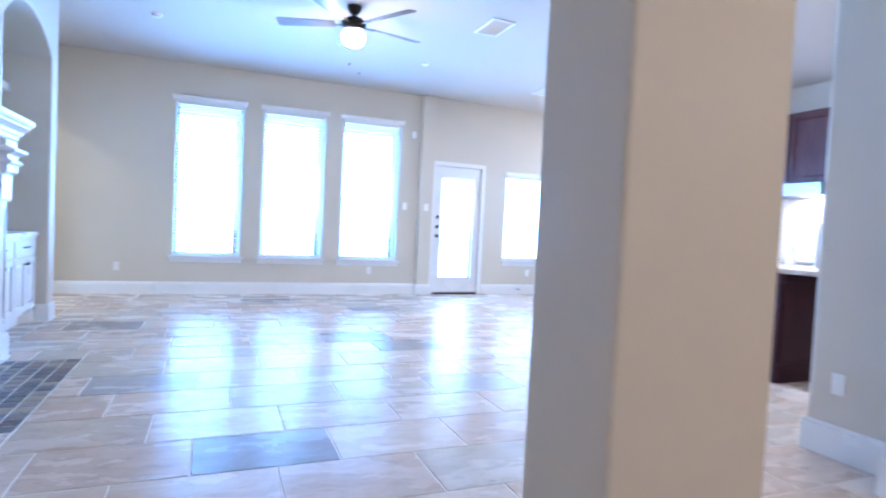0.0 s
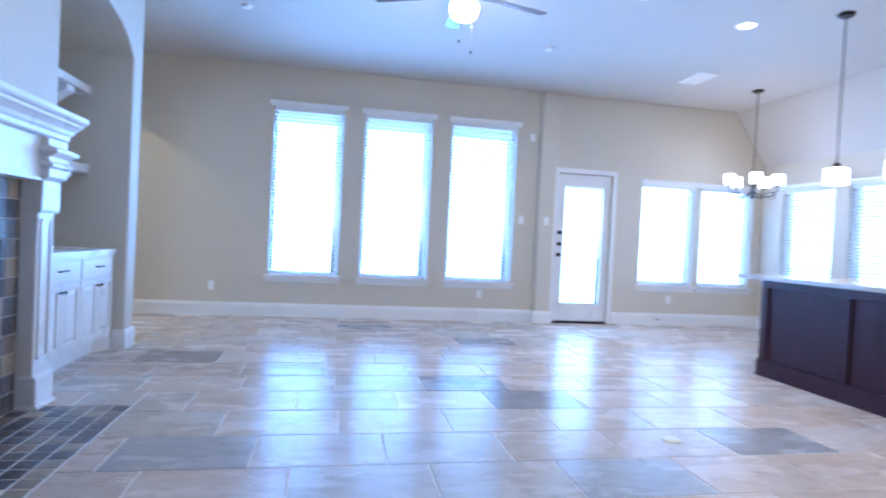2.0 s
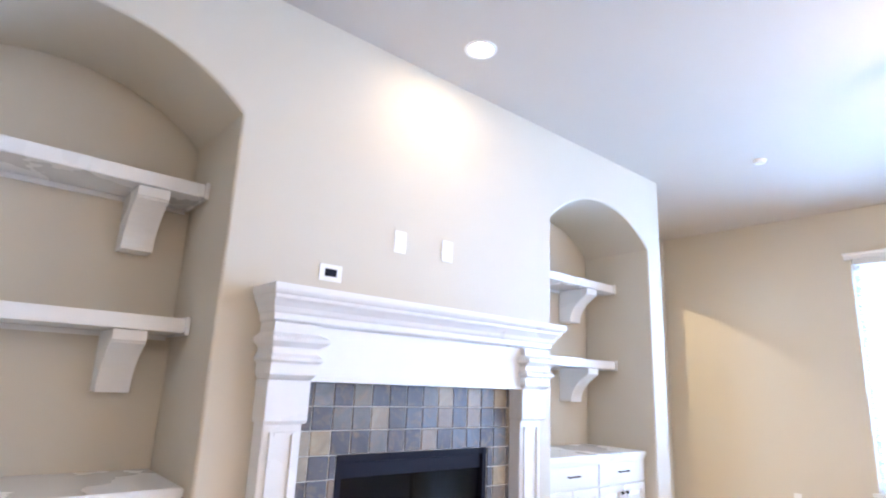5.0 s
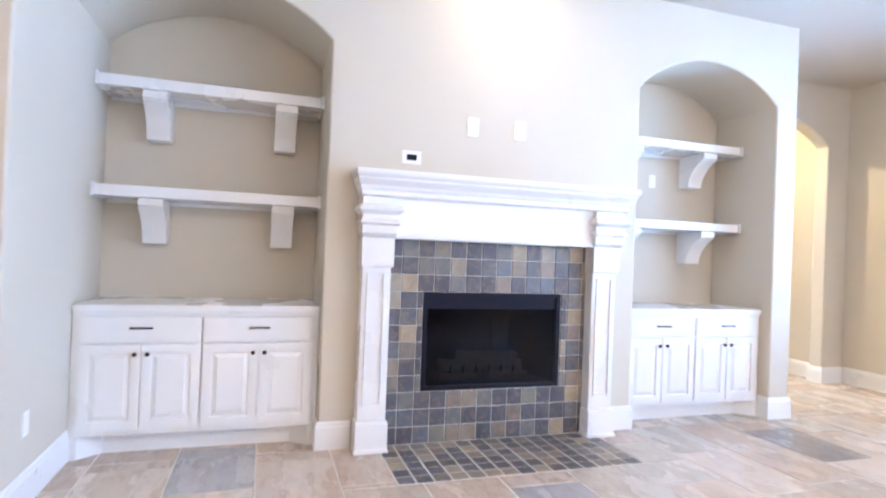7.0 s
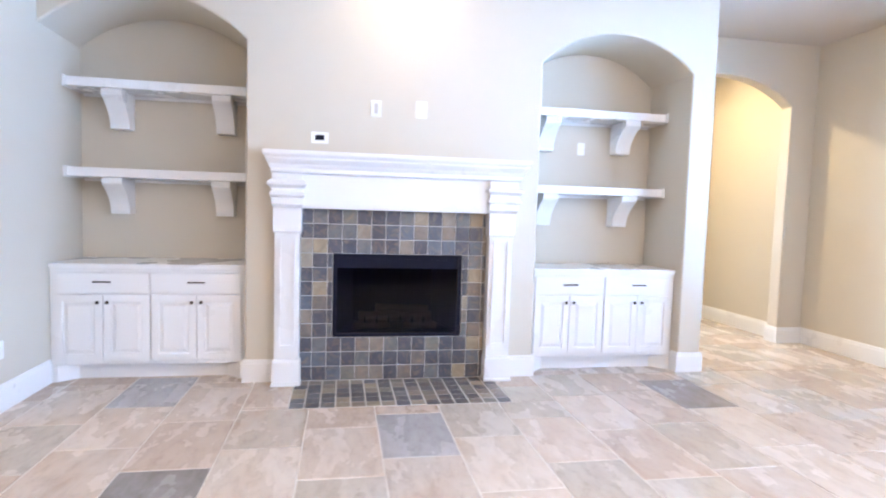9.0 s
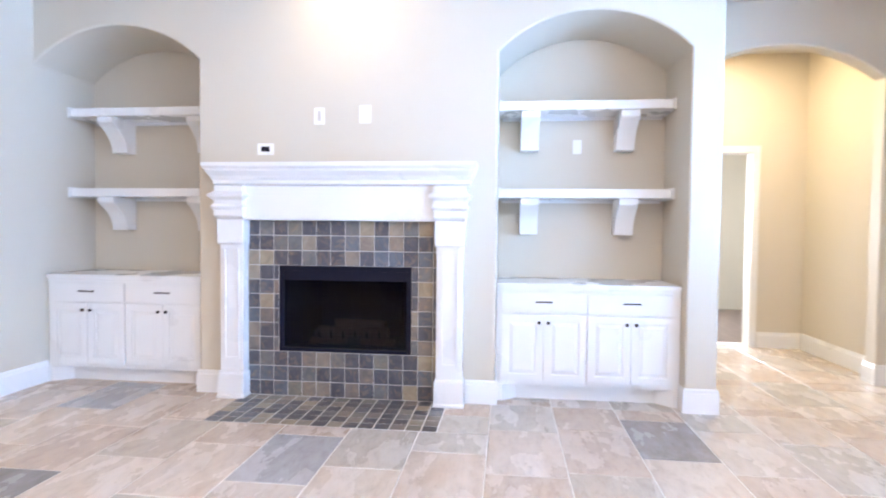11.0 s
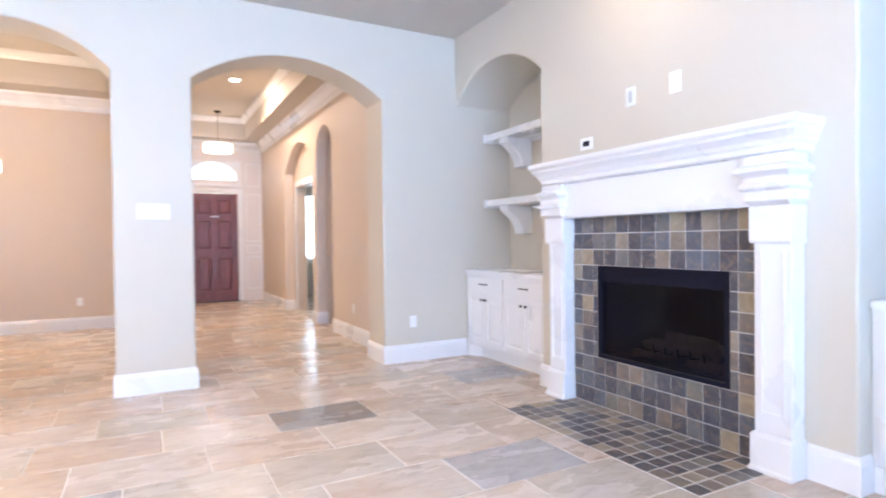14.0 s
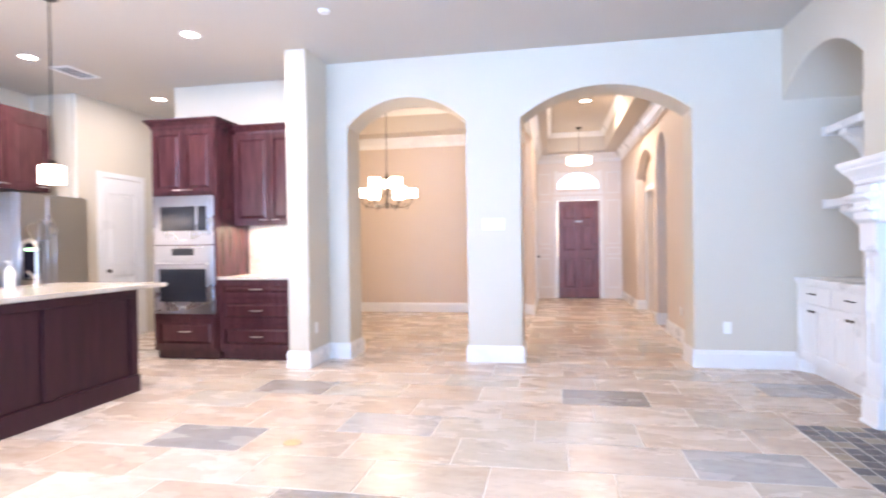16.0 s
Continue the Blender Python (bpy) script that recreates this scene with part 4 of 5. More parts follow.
def shelf(y0, y1, top):
    o = (y0 + y1) / 2
    sh = thing("niche_shelf", (0, o, 0), "thick white wall shelf on two curved corbels", "shelf", "niche shelves")
    a, b = y0 - o + 0.003, y1 - o - 0.003
    part("board", soft(bx(NBACK + 0.002, -1.975, a + 0.022, b - 0.022, top - 0.072, top), 0.004), TRIM, sh)
    for e in (a, b - 0.021):
        part("end_cap", soft(bx(NBACK + 0.002, -1.962, e, e + 0.021, top - 0.082, top + 0.010), 0.004), TRIM, sh, "proud end cap of the shelf")
    part("back_cleat", bx(NBACK + 0.002, NBACK + 0.016, a + 0.022, b - 0.022, top - 0.100, top - 0.074), TRIM, sh)
    for c in (a + 0.345, b - 0.255) if y0 < 3 else (a + 0.255, b - 0.345):
        d = 0.320
        zt = top - 0.076
        pts = [(NBACK + 0.002, zt), (NBACK + d, zt), (NBACK + d, zt - 0.05), (NBACK + d - 0.012, zt - 0.055)]
        for k in range(9):
            t = k / 8
            pts.append((NBACK + d - 0.012 - 0.175 * (1 - (1 - t) ** 2.2), zt - 0.06 - 0.235 * t))
        pts += [(NBACK + 0.002, zt - 0.295)]
        bm = prism(bmesh.new(), pts, "y", c - 0.075, c + 0.075)
        part("corbel", soft(bm, 0.003, 1), TRIM, sh, "curved white corbel")
    return sh


for a, b in ((SY, 2.96), (5.35, 6.745)):
    built_in(a, b)
    shelf(a, b, 2.385)
    shelf(a, b, 1.675)


def plate(at, turn, label, w=0.075, h=0.12, kind="outlet"):
    """A wall plate facing -y before its turn."""
    p = thing("wall_" + kind, at, label, kind, "", turn)
    part("plate", soft(bx(-w / 2, w / 2, -0.008, -0.0005, -h / 2, h / 2), 0.003), PLATE, p)
    n = max(1, round(w / 0.06) - (1 if w < 0.1 else 0))
    for k in range(n):
        x = (k - (n - 1) / 2) * 0.046
        if kind == "outlet":
            for s in (-1, 1):
                part("socket", soft(bx(x - 0.017, x + 0.017, -0.0105, -0.0082, s * 0.024 - 0.014, s * 0.024 + 0.014), 0.001, 1), PLATE, p)
        elif kind == "switch":
            part("rocker", soft(bx(x - 0.016, x + 0.016, -0.012, -0.0082, -0.033, 0.033), 0.002, 1), PLATE, p)
    return p


E1 = "white duplex outlet plate on the wall"
po = plate((FX, 3.959, 2.212), 90, "white plate with a grey slot above the mantel", 0.085, 0.13, "cover")
part("slot", soft(bx(-0.014, 0.014, -0.0095, -0.0082, -0.04, 0.04), 0.001, 1), NICKEL, po, "grey recessed slot")
plate((FX, 4.325, 2.222), 90, "blank white cover plate above the mantel", 0.09, 0.135, "cover")
t = plate((FX, 3.521, 1.958), 90, "white media plate with a black recessed port", 0.135, 0.09, "cover")
part("port", bx(-0.035, 0.035, -0.0095, -0.0082, -0.02, 0.02), BLACK, t, "black port")
plate((NBACK, 6.02, 2.06), 90, "white outlet plate inside the niche")
plate((-1.085, SY, 0.41), 180, E1)
plate((1.275, SY, 1.51), 180, "white four-gang switch plate on the arch pier", 0.24, 0.125, "switch")
plate((3.185, 1.90, 0.41), -90, E1)
plate((FW, 0.02, 0.40), 90, E1)
plate((2.18, -3.0, 0.41), 180, E1)
for x in (-1.33, 2.345, 5.37):
    plate((x, NY, 0.40), 0, E1)
plate((2.92, NY, 1.50), 0, "white rocker switch plate beside the window", 0.075, 0.12, "switch")
plate((3.275, NY - 0.10, 1.50), 0, "white rocker switch plate on the pilaster", 0.075, 0.12, "switch")
ds = thing("door_stop", (5.156, NY - 0.018, 0.097), "dark spring door stop on the baseboard", "door stop")
part("spring", tube(bmesh.new(), [(0, -0.0005, 0), (0.004, -0.03, 0), (0.010, -0.06, -0.004)], 0.006, 8), BRONZE, ds, "", True)
part("tip", lathe(bmesh.new(), [(0.004, -0.010), (0.009, -0.008), (0.009, 0.008), (0.004, 0.010)], (0.011, -0.066, -0.004), 12), BLACK, ds, "black rubber tip", True)
box_ = thing("alarm_sensor", (3.03, NY, 2.71), "small white alarm sensor on the wall", "sensor")
part("housing", soft(bx(-0.035, 0.035, -0.04, -0.0005, -0.055, 0.055), 0.008), PLATE, box_)
# ---- kitchen ----


def front(parent, name, x0, x1, z0, z1, y, material=ESPRESSO, rail=0.05):
    """A cabinet front facing +y with a raised panel, at y."""
    ob = part(name, soft(panel_wall("x", x0, x1, z0, z1, y, y + 0.02, [(x0 + rail, x1 - rail, z0 + rail, z1 - rail)]), 0.003), material, parent)
    pb = bmesh.new()
    a, b, c, d, m = x0 + rail, x1 - rail, z0 + rail, z1 - rail, 0.03
    v0 = [pb.verts.new((p[0], y + 0.001, p[1])) for p in ((a, c), (b, c), (b, d), (a, d))]
    v1 = [pb.verts.new((p[0], y + 0.018, p[1])) for p in ((a + m, c + m), (b - m, c + m), (b - m, d - m), (a + m, d - m))]
    for k in range(4):
        pb.faces.new((v0[k], v0[(k + 1) % 4], v1[(k + 1) % 4], v1[k]))
    pb.faces.new(v1)
    part("panel", pb, material, ob)
    return ob


def pull(parent, x, y, z, up=False, w=0.07):
    pts = [(x - w, y, z), (x - w * 0.8, y + 0.028, z), (x + w * 0.8, y + 0.028, z), (x + w, y, z)]
    if up:
        pts = [(x, y, z - w), (x, y + 0.028, z - w * 0.8), (x, y + 0.028, z + w * 0.8), (x, y, z + w)]
    part("handle", tube(bmesh.new(), pts, 0.006, 8), NICKEL, parent, "brushed nickel pull", True)


CROWN = [(0.0, 0.0), (0.012, 0.0), (0.018, 0.03), (0.055, 0.08), (0.065, 0.085), (0.065, 0.105), (0.0, 0.105)]


def crown(x0, x1, y0, y1, z):
    """Cabinet crown round the west, north and east sides of a box."""
    return sweep(bmesh.new(), [(x1, y0), (x1, y1), (x0, y1), (x0, y0)][::-1], [(o, z + h) for o, h in CROWN])


OX0, OX1, OY = 4.43, 5.25, 1.80
tower = thing("oven_cabinet", (0, 0, 0), "tall espresso cabinet housing microwave and wall oven", "cabinet")
part("body", bx(OX0, OX1, SB + 0.002, OY, 0.10, 2.69), ESPRESSO, tower)
part("toe_kick", bx(OX0 + 0.01, OX1 - 0.01, SB + 0.002, OY - 0.06, 0, 0.099), ESPRESSO, tower)
part("crown", crown(OX0, OX1, SB + 0.002, OY, 2.685), ESPRESSO, tower, "stepped espresso crown moulding")
for a, b in ((OX0 + 0.03, 4.835), (4.845, OX1 - 0.03)):
    d = front(tower, "door", a, b, 1.94, 2.66, OY + 0.001)
    pull(d, (a + b) / 2 + (0.13 if a < 4.6 else -0.13), OY + 0.021, 1.965, False, 0.05)
d = front(tower, "drawer", OX0 + 0.03, OX1 - 0.03, 0.14, 0.48, OY + 0.001)
pull(d, 4.84, OY + 0.021, 0.33)

mw = thing("microwave", (4.84, OY, 1.335), "built-in stainless microwave with dark window", "microwave")
part("body", soft(bx(-0.385, 0.385, 0.002, 0.022, 0, 0.565), 0.004), STEEL, mw)
part("door", soft(bx(-0.33, 0.33, 0.0225, 0.04, 0.10, 0.50), 0.005), STEEL, mw)
part("window", bx(-0.17, 0.28, 0.0405, 0.043, 0.16, 0.44), GLASS_DARK, mw, "dark glass window")
part("control_panel", bx(-0.31, -0.20, 0.0405, 0.043, 0.16, 0.44), GLASS_DARK, mw, "dark control panel")
part("badge", bx(-0.03, 0.03, 0.0225, 0.025, 0.045, 0.06), PLATE, mw)
oven = thing("wall_oven", (4.84, OY, 0.535), "stainless wall oven with dark glass door", "oven")
part("body", soft(bx(-0.385, 0.385, 0.002, 0.022, 0, 0.79), 0.004), STEEL, oven)
part("control_panel", soft(bx(-0.37, 0.37, 0.0225, 0.035, 0.65, 0.775), 0.003), STEEL, oven)
part("display", bx(-0.14, 0.14, 0.0355, 0.038, 0.675, 0.755), GLASS_DARK, oven, "dark display")
part("door", soft(bx(-0.37, 0.37, 0.0225, 0.045, 0.03, 0.635), 0.005), STEEL, oven)
part("window", bx(-0.30, 0.30, 0.0455, 0.048, 0.14, 0.52), GLASS_DARK, oven, "dark glass window")
part("handle", tube(bmesh.new(), [(-0.33, 0.045, 0.58), (-0.33, 0.09, 0.58), (0.33, 0.09, 0.58), (0.33, 0.045, 0.58)], 0.012, 10), STEEL, oven, "round steel bar handle", True)
part("badge", bx(-0.03, 0.03, 0.0455, 0.047, 0.075, 0.09), PLATE, oven)

basec = thing("base_cabinet", (0, 0, 0), "espresso base cabinet with three drawers", "cabinet")
part("body", bx(3.475, OX0 - 0.002, SB + 0.002, 1.775, 0.10, 0.925), ESPRESSO, basec)
part("toe_kick", bx(3.48, OX0 - 0.01, SB + 0.002, 1.71, 0, 0.099), ESPRESSO, basec)
for z0, z1 in ((0.73, 0.905), (0.44, 0.71), (0.14, 0.42)):
    d = front(basec, "drawer", 3.51, OX0 - 0.03, z0, z1, 1.776)
    pull(d, 3.95, 1.797, (z0 + z1) / 2)
ct = thing("worktop", (0, 0, 0.926), "pale granite worktop on the base cabinet", "worktop")
part("slab", soft(bx(3.465, OX0 - 0.003, SB + 0.002, 1.81, 0, 0.035), 0.006), GRANITE, ct)
bs = bmesh.new()
for i in range(9):
    for j in range(5):
        o = 0.05 if j % 2 else 0
        x0 = 3.47 + i * 0.105 + o
        box(bs, x0, min(x0 + 0.102, OX0 - 0.004), SB + 0.002, SB + 0.012, 0.965 + j * 0.115, 0.965 + j * 0.115 + 0.112)
tagged(new("backsplash", finish("backsplash", bs, GRANITE)), "pale stone tile backsplash under the wall cabinet", "backsplash", "", "structure")
upper = thing("wall_cabinet", (0, 0, 0), "espresso wall cabinet with two doors", "cabinet")
part("body", bx(3.475, OX0 - 0.002, SB + 0.002, 1.43, 1.56, 2.66), ESPRESSO, upper)
part("crown", crown(3.475, OX0 - 0.07, SB + 0.002, 1.43, 2.655), ESPRESSO, upper)
for a, b in ((3.50, 3.945), (3.955, OX0 - 0.03)):
    d = front(upper, "door", a, b, 1.59, 2.64, 1.431)
    pull(d, b - 0.07 if a < 3.7 else a + 0.07, 1.452, 1.62, False, 0.04)
area("under_cabinet_lamp", (3.95, 1.25, 1.545), (3.95, 1.25, 0), 0.7, 0.06, 5, WARM)

# island
island = thing("kitchen_island", (0, 0, 0), "dark wood kitchen island with recessed panels", "island")
part("body", bx(4.375, 5.50, 3.155, 5.885, 0.0, 0.925), DARK_WOOD, island)
for k in range(4):
    y0 = 3.155 + k * (2.73 - 0.09) / 3
    part("stile", soft(bx(4.357, 4.374, y0, y0 + 0.09, 0.16, 0.85), 0.002, 1), DARK_WOOD, island)
part("top_rail", soft(bx(4.357, 4.374, 3.155, 5.885, 0.851, 0.924), 0.002, 1), DARK_WOOD, island)
part("base_trim", soft(bx(4.347, 4.374, 3.14, 5.90, 0.0, 0.158), 0.006), DARK_WOOD, island)
for y0, y1 in ((3.135, 3.154), (5.886, 5.905)):
    for x0, x1, z0, z1 in ((4.376, 4.47, 0.16, 0.85), (5.40, 5.50, 0.16, 0.85), (4.376, 5.50, 0.851, 0.924), (4.376, 5.50, 0, 0.158)):
        part("end_rail", soft(bx(x0, x1, y0, y1, z0, z1), 0.002, 1), DARK_WOOD, island)
top = thing("island_worktop", (0, 0, 0.926), "pale granite worktop overhanging the island", "worktop")
part("slab", soft(prism(bmesh.new(), [(4.33, 2.78), (5.53, 2.78), (5.53, 6.22), (4.33, 6.22)], "z", 0, 0.038), 0.008), GRANITE, top)
fa = thing("faucet", (5.15, 3.42, 0.964), "chrome gooseneck kitchen faucet", "faucet")
part("base", lathe(bmesh.new(), [(0.028, 0), (0.028, 0.01), (0.02, 0.03), (0.018, 0.12)]), NICKEL, fa, "", True)
arc = [(0, 0, 0.12), (0, 0, 0.34)] + [(0.085 - 0.085 * math.cos(t), 0, 0.34 + 0.085 * math.sin(t)) for t in (k * math.pi / 8 for k in range(1, 9))] + [(0.17, 0, 0.24)]
part("spout", tube(bmesh.new(), arc, 0.013, 12), NICKEL, fa, "", True)
part("lever", tube(bmesh.new(), [(0, 0.018, 0.09), (0, 0.06, 0.11), (0, 0.10, 0.15)], 0.007, 8), NICKEL, fa, "", True)
so = thing("soap_pump", (5.15, 3.68, 0.964), "clear white-topped soap pump bottle", "bottle")
part("bottle", lathe(bmesh.new(), [(0.034, 0), (0.036, 0.01), (0.036, 0.15), (0.02, 0.18), (0.013, 0.19)]), PLATE, so, "", True)
part("pump", tube(bmesh.new(), [(0, 0, 0.19), (0, 0, 0.235), (0.04, 0, 0.235)], 0.006, 8), PLATE, so)

# refrigerator wall
fr = thing("refrigerator", (7.08, 1.80, 0.0), "stainless side-by-side refrigerator with door dispenser", "refrigerator")
part("body", soft(bx(-0.37, 0.45, -0.55, 0.45, 0.03, 1.97), 0.006), STEEL, fr)
part("grille", bx(-0.36, 0.40, -0.54, 0.44, 0.0, 0.029), BLACK, fr)
for a, b in ((-0.545, 0.06), (0.07, 0.445)):
    part("door", soft(bx(-0.44, -0.372, a, b, 0.06, 1.965), 0.012), STEEL, fr)
for y in (0.02, 0.11):
    part("handle", tube(bmesh.new(), [(-0.44, y, 0.75), (-0.50, y, 0.78), (-0.50, y, 1.60), (-0.44, y, 1.63)], 0.013, 10), STEEL, fr, "", True)
di = part("dispenser", soft(bx(-0.446, -0.441, 0.17, 0.40, 0.95, 1.38), 0.002, 1), BLACK, fr, "dark water dispenser")
part("readout", bx(-0.449, -0.4465, 0.20, 0.37, 1.29, 1.32), SCREEN, di, "green readout")
part("tray", bx(-0.47, -0.4465, 0.21, 0.36, 0.96, 0.98), STEEL, di)
oc = thing("wall_cabinet", (0, 0, 0), "espresso cabinet above the refrigerator", "cabinet")
part("body", bx(6.90, 7.548, 1.56, 3.2, 2.02, 2.90), ESPRESSO, oc)
for a, b in ((1.58, 2.10), (2.11, 2.63), (2.64, 3.18)):
    d = raised(oc, "door", -b, -a, 2.04, 2.88, -6.899, ESPRESSO)
    d.matrix_local = pose(0, 0, 0, 0, 0, 180)
    part("handle", tube(bmesh.new(), [(-6.878, -a - 0.05, 2.08), (-6.85, -a - 0.06, 2.08), (-6.85, -a - 0.15, 2.08), (-6.878, -a - 0.16, 2.08)], 0.006, 8), NICKEL, d, "", True)
part("crown", sweep(bmesh.new(), [(7.548, 1.56), (6.90, 1.56), (6.90, 3.2)][::-1], [(o, 2.895 + h) for o, h in CROWN]), ESPRESSO, oc)

# range wall
for a, b in ((2.48, 3.66), (3.68, 4.86), (4.88, 6.06)):
    c = thing("base_cabinet", (0, 0, 0), "espresso base cabinet along the range wall", "cabinet", "range wall cabinets")
    part("body", bx(6.95, 7.548, a, b, 0.10, 0.925), ESPRESSO, c)
    part("toe_kick", bx(7.02, 7.548, a, b, 0, 0.099), ESPRESSO, c)
    for k in (0, 1):
        u = a + 0.02 + k * (b - a) / 2
        d = raised(c, "door", -u - (b - a) / 2 + 0.03, -u, 0.14, 0.90, -6.949, ESPRESSO)
        d.matrix_local = pose(0, 0, 0, 0, 0, 180)
w2 = thing("worktop", (0, 0, 0.926), "pale granite worktop along the range wall", "worktop")
part("slab", soft(bx(6.91, 7.548, 2.48, 6.06, 0, 0.035), 0.006), GRANITE, w2)
tagged(new("backsplash_east", finish("backsplash_east", bx(7.535, 7.549, 2.48, 6.06, 0.963, 1.97), GRANITE)), "pale stone backsplash of the range wall", "backsplash", "", "structure")
for a, b in ((3.22, 4.50), (4.52, 6.06)):
    c = thing("wall_cabinet", (0, 0, 0), "espresso wall cabinet along the range wall", "cabinet", "range wall cabinets")
    part("body", bx(7.20, 7.548, a, b, 1.98, 2.95), ESPRESSO, c)
    for k in (0, 1):
        u = a + 0.02 + k * (b - a) / 2
        d = raised(c, "door", -u - (b - a) / 2 + 0.03, -u, 2.0, 2.92, -7.199, ESPRESSO)
        d.matrix_local = pose(0, 0, 0, 0, 0, 180)
hood = thing("range_hood", (0, 0, 0), "stainless range hood with its lamp lit", "range hood")
part("canopy", soft(bx(7.0, 7.534, 4.70, 5.60, 1.82, 1.975), 0.006), STEEL, hood)
area("hood_lamp", (7.25, 5.15, 1.81), (7.25, 5.15, 0), 0.5, 0.1, 8, CAN)

# ---- ceiling things ----


def can(x, y, z, watts, colour=CAN, lit=True):
    c = thing("recessed_light", (x, y, z), "white-trimmed recessed ceiling light, lit", "ceiling light", "recessed lights")
    part("trim_ring", lathe(bmesh.new(), [(0.072, -0.004), (0.078, -0.008), (0.098, -0.006), (0.100, -0.0005), (0.072, -0.0005)], (0, 0, 0), 28), PLATE, c, "", True)
    part("lens", lathe(bmesh.new(), [(0.071, -0.0045), (0.071, -0.0015)], (0, 0, 0), 24), DISC, c, "glowing lens")
    area("recessed_lamp", (x, y, z - 0.012), (x, y, 0), 0.13, 0.13, watts, colour, True)


can(4.09, 5.98, C, 28)
can(4.11, 2.68, C, 24)
can(6.20, 2.49, C, 18)
can(6.02, 0.65, C, 4)
can(0.03, -2.60, C + 0.42, 26, (1.0, 0.86, 0.70))
can(-3.35, 7.75, C, 15, (1.0, 0.86, 0.52))
can(-1.20, 4.17, C, 1.4, (1.0, 0.78, 0.42))


def vent(x, y, w, d, turn=0):
    v = thing("ceiling_vent", (x, y, C), "white louvred ceiling air vent", "vent", "ceiling vents", turn)
    f = bmesh.new()
    for q in ((-w, -w + 0.03, -d, d), (w - 0.03, w, -d, d), (-w + 0.03, w - 0.03, -d, -d + 0.03), (-w + 0.03, w - 0.03, d - 0.03, d)):
        box(f, *q, -0.014, -0.0005)
    part("frame", soft(f, 0.003, 1), PLATE, v)
    # dark sheet in place of the shaded duct; the ceiling has no hole here
    part("duct_shade_sheet", bx(-w + 0.03, w - 0.03, -d + 0.03, d - 0.03, -0.003, -0.001), GLASS_DARK, v)
    sl = finish("slat", prism(bmesh.new(), [(-0.008, -0.003), (0.008, -0.0125), (0.010, -0.011), (-0.006, -0.0015)], "x", -w + 0.032, w - 0.032), PLATE)
    n = int((2 * d - 0.07) / 0.022)
    for k in range(n):
        s = new("slat", sl)
        s.parent = v
        s.matrix_local = pose(0, -d + 0.045 + 0.022 * k, 0)


vent(2.735, 5.51, 0.14, 0.235)
vent(4.72, 7.62, 0.14, 0.235)
vent(6.15, 1.94, 0.14, 0.235)
for x, y in ((-0.71, 7.03), (2.54, 7.20), (2.62, 2.92)):
    sd = thing("smoke_detector", (x, y, C), "small white ceiling detector", "detector", "ceiling detectors")
    part("housing", lathe(bmesh.new(), [(0.03, -0.028), (0.045, -0.024), (0.05, -0.008), (0.055, -0.0005)]), PLATE, sd, "", True)
al = thing("alarm_sensor", (FW, 0.60, 2.98), "small white motion sensor high on the foyer wall", "sensor")
part("housing", soft(bx(0.0005, 0.06, -0.05, 0.05, -0.06, 0.06), 0.012), PLATE, al)

fan = thing("ceiling_fan", (1.22, 5.70, C), "bronze ceiling fan with dark blades and lit bowl", "ceiling fan", "", 0)
part("canopy", lathe(bmesh.new(), [(0.02, -0.09), (0.05, -0.07), (0.07, -0.03), (0.075, -0.0005)]), BRONZE, fan, "", True)
part("downrod", tube(bmesh.new(), [(0, 0, -0.12), (0, 0, -0.06)], 0.014, 12), BRONZE, fan)
part("motor", lathe(bmesh.new(), [(0.085, -0.23), (0.105, -0.22), (0.125, -0.19), (0.125, -0.165), (0.10, -0.135), (0.05, -0.12), (0.03, -0.10)]), BRONZE, fan, "rounded bronze motor housing", True)
part("light_fitter", lathe(bmesh.new(), [(0.095, -0.265), (0.11, -0.255), (0.10, -0.231)]), NICKEL, fan, "", True)
part("bowl", lathe(bmesh.new(), [(0.02, -0.41), (0.07, -0.40), (0.105, -0.37), (0.12, -0.32), (0.118, -0.285), (0.10, -0.266)]), BOWL, fan, "frosted glass bowl, lit", True)
for k, ln in ((0, 0.20), (1, 0.28)):
    a = (0.05 if k else -0.05)
    part("pull_chain", tube(bmesh.new(), [(a, -0.10, -0.26), (a, -0.10, -0.40 - ln)], 0.0018, 5), NICKEL, fan)
    part("chain_knob", lathe(bmesh.new(), [(0.003, -0.03), (0.008, -0.022), (0.006, -0.008), (0.002, 0)], (a, -0.10, -0.40 - ln)), BRONZE, fan)
for k in range(5):
    q = radians(14 + 72 * k)
    arm = bmesh.new()
    box(arm, 0.10, 0.24, -0.02, 0.02, -0.196, -0.190)
    arm.transform(Matrix.Rotation(q, 4, "Z"))
    part("blade_iron", soft(arm, 0.002, 1), BRONZE, fan)
    bl = prism(bmesh.new(), [(0.19, -0.055), (0.765, -0.076), (0.79, -0.05), (0.79, 0.05), (0.765, 0.076), (0.19, 0.055)], "z", -0.003, 0.003)
    bl.transform(Matrix.Rotation(q, 4, "Z") @ Matrix.Translation((0, 0, -0.185)) @ Matrix.Rotation(radians(12), 4, "X"))
    part("blade", bl, BLADE, fan)
bulb("fan_lamp", (1.22, 5.70, C - 0.45), 17, WARM, 0.18)


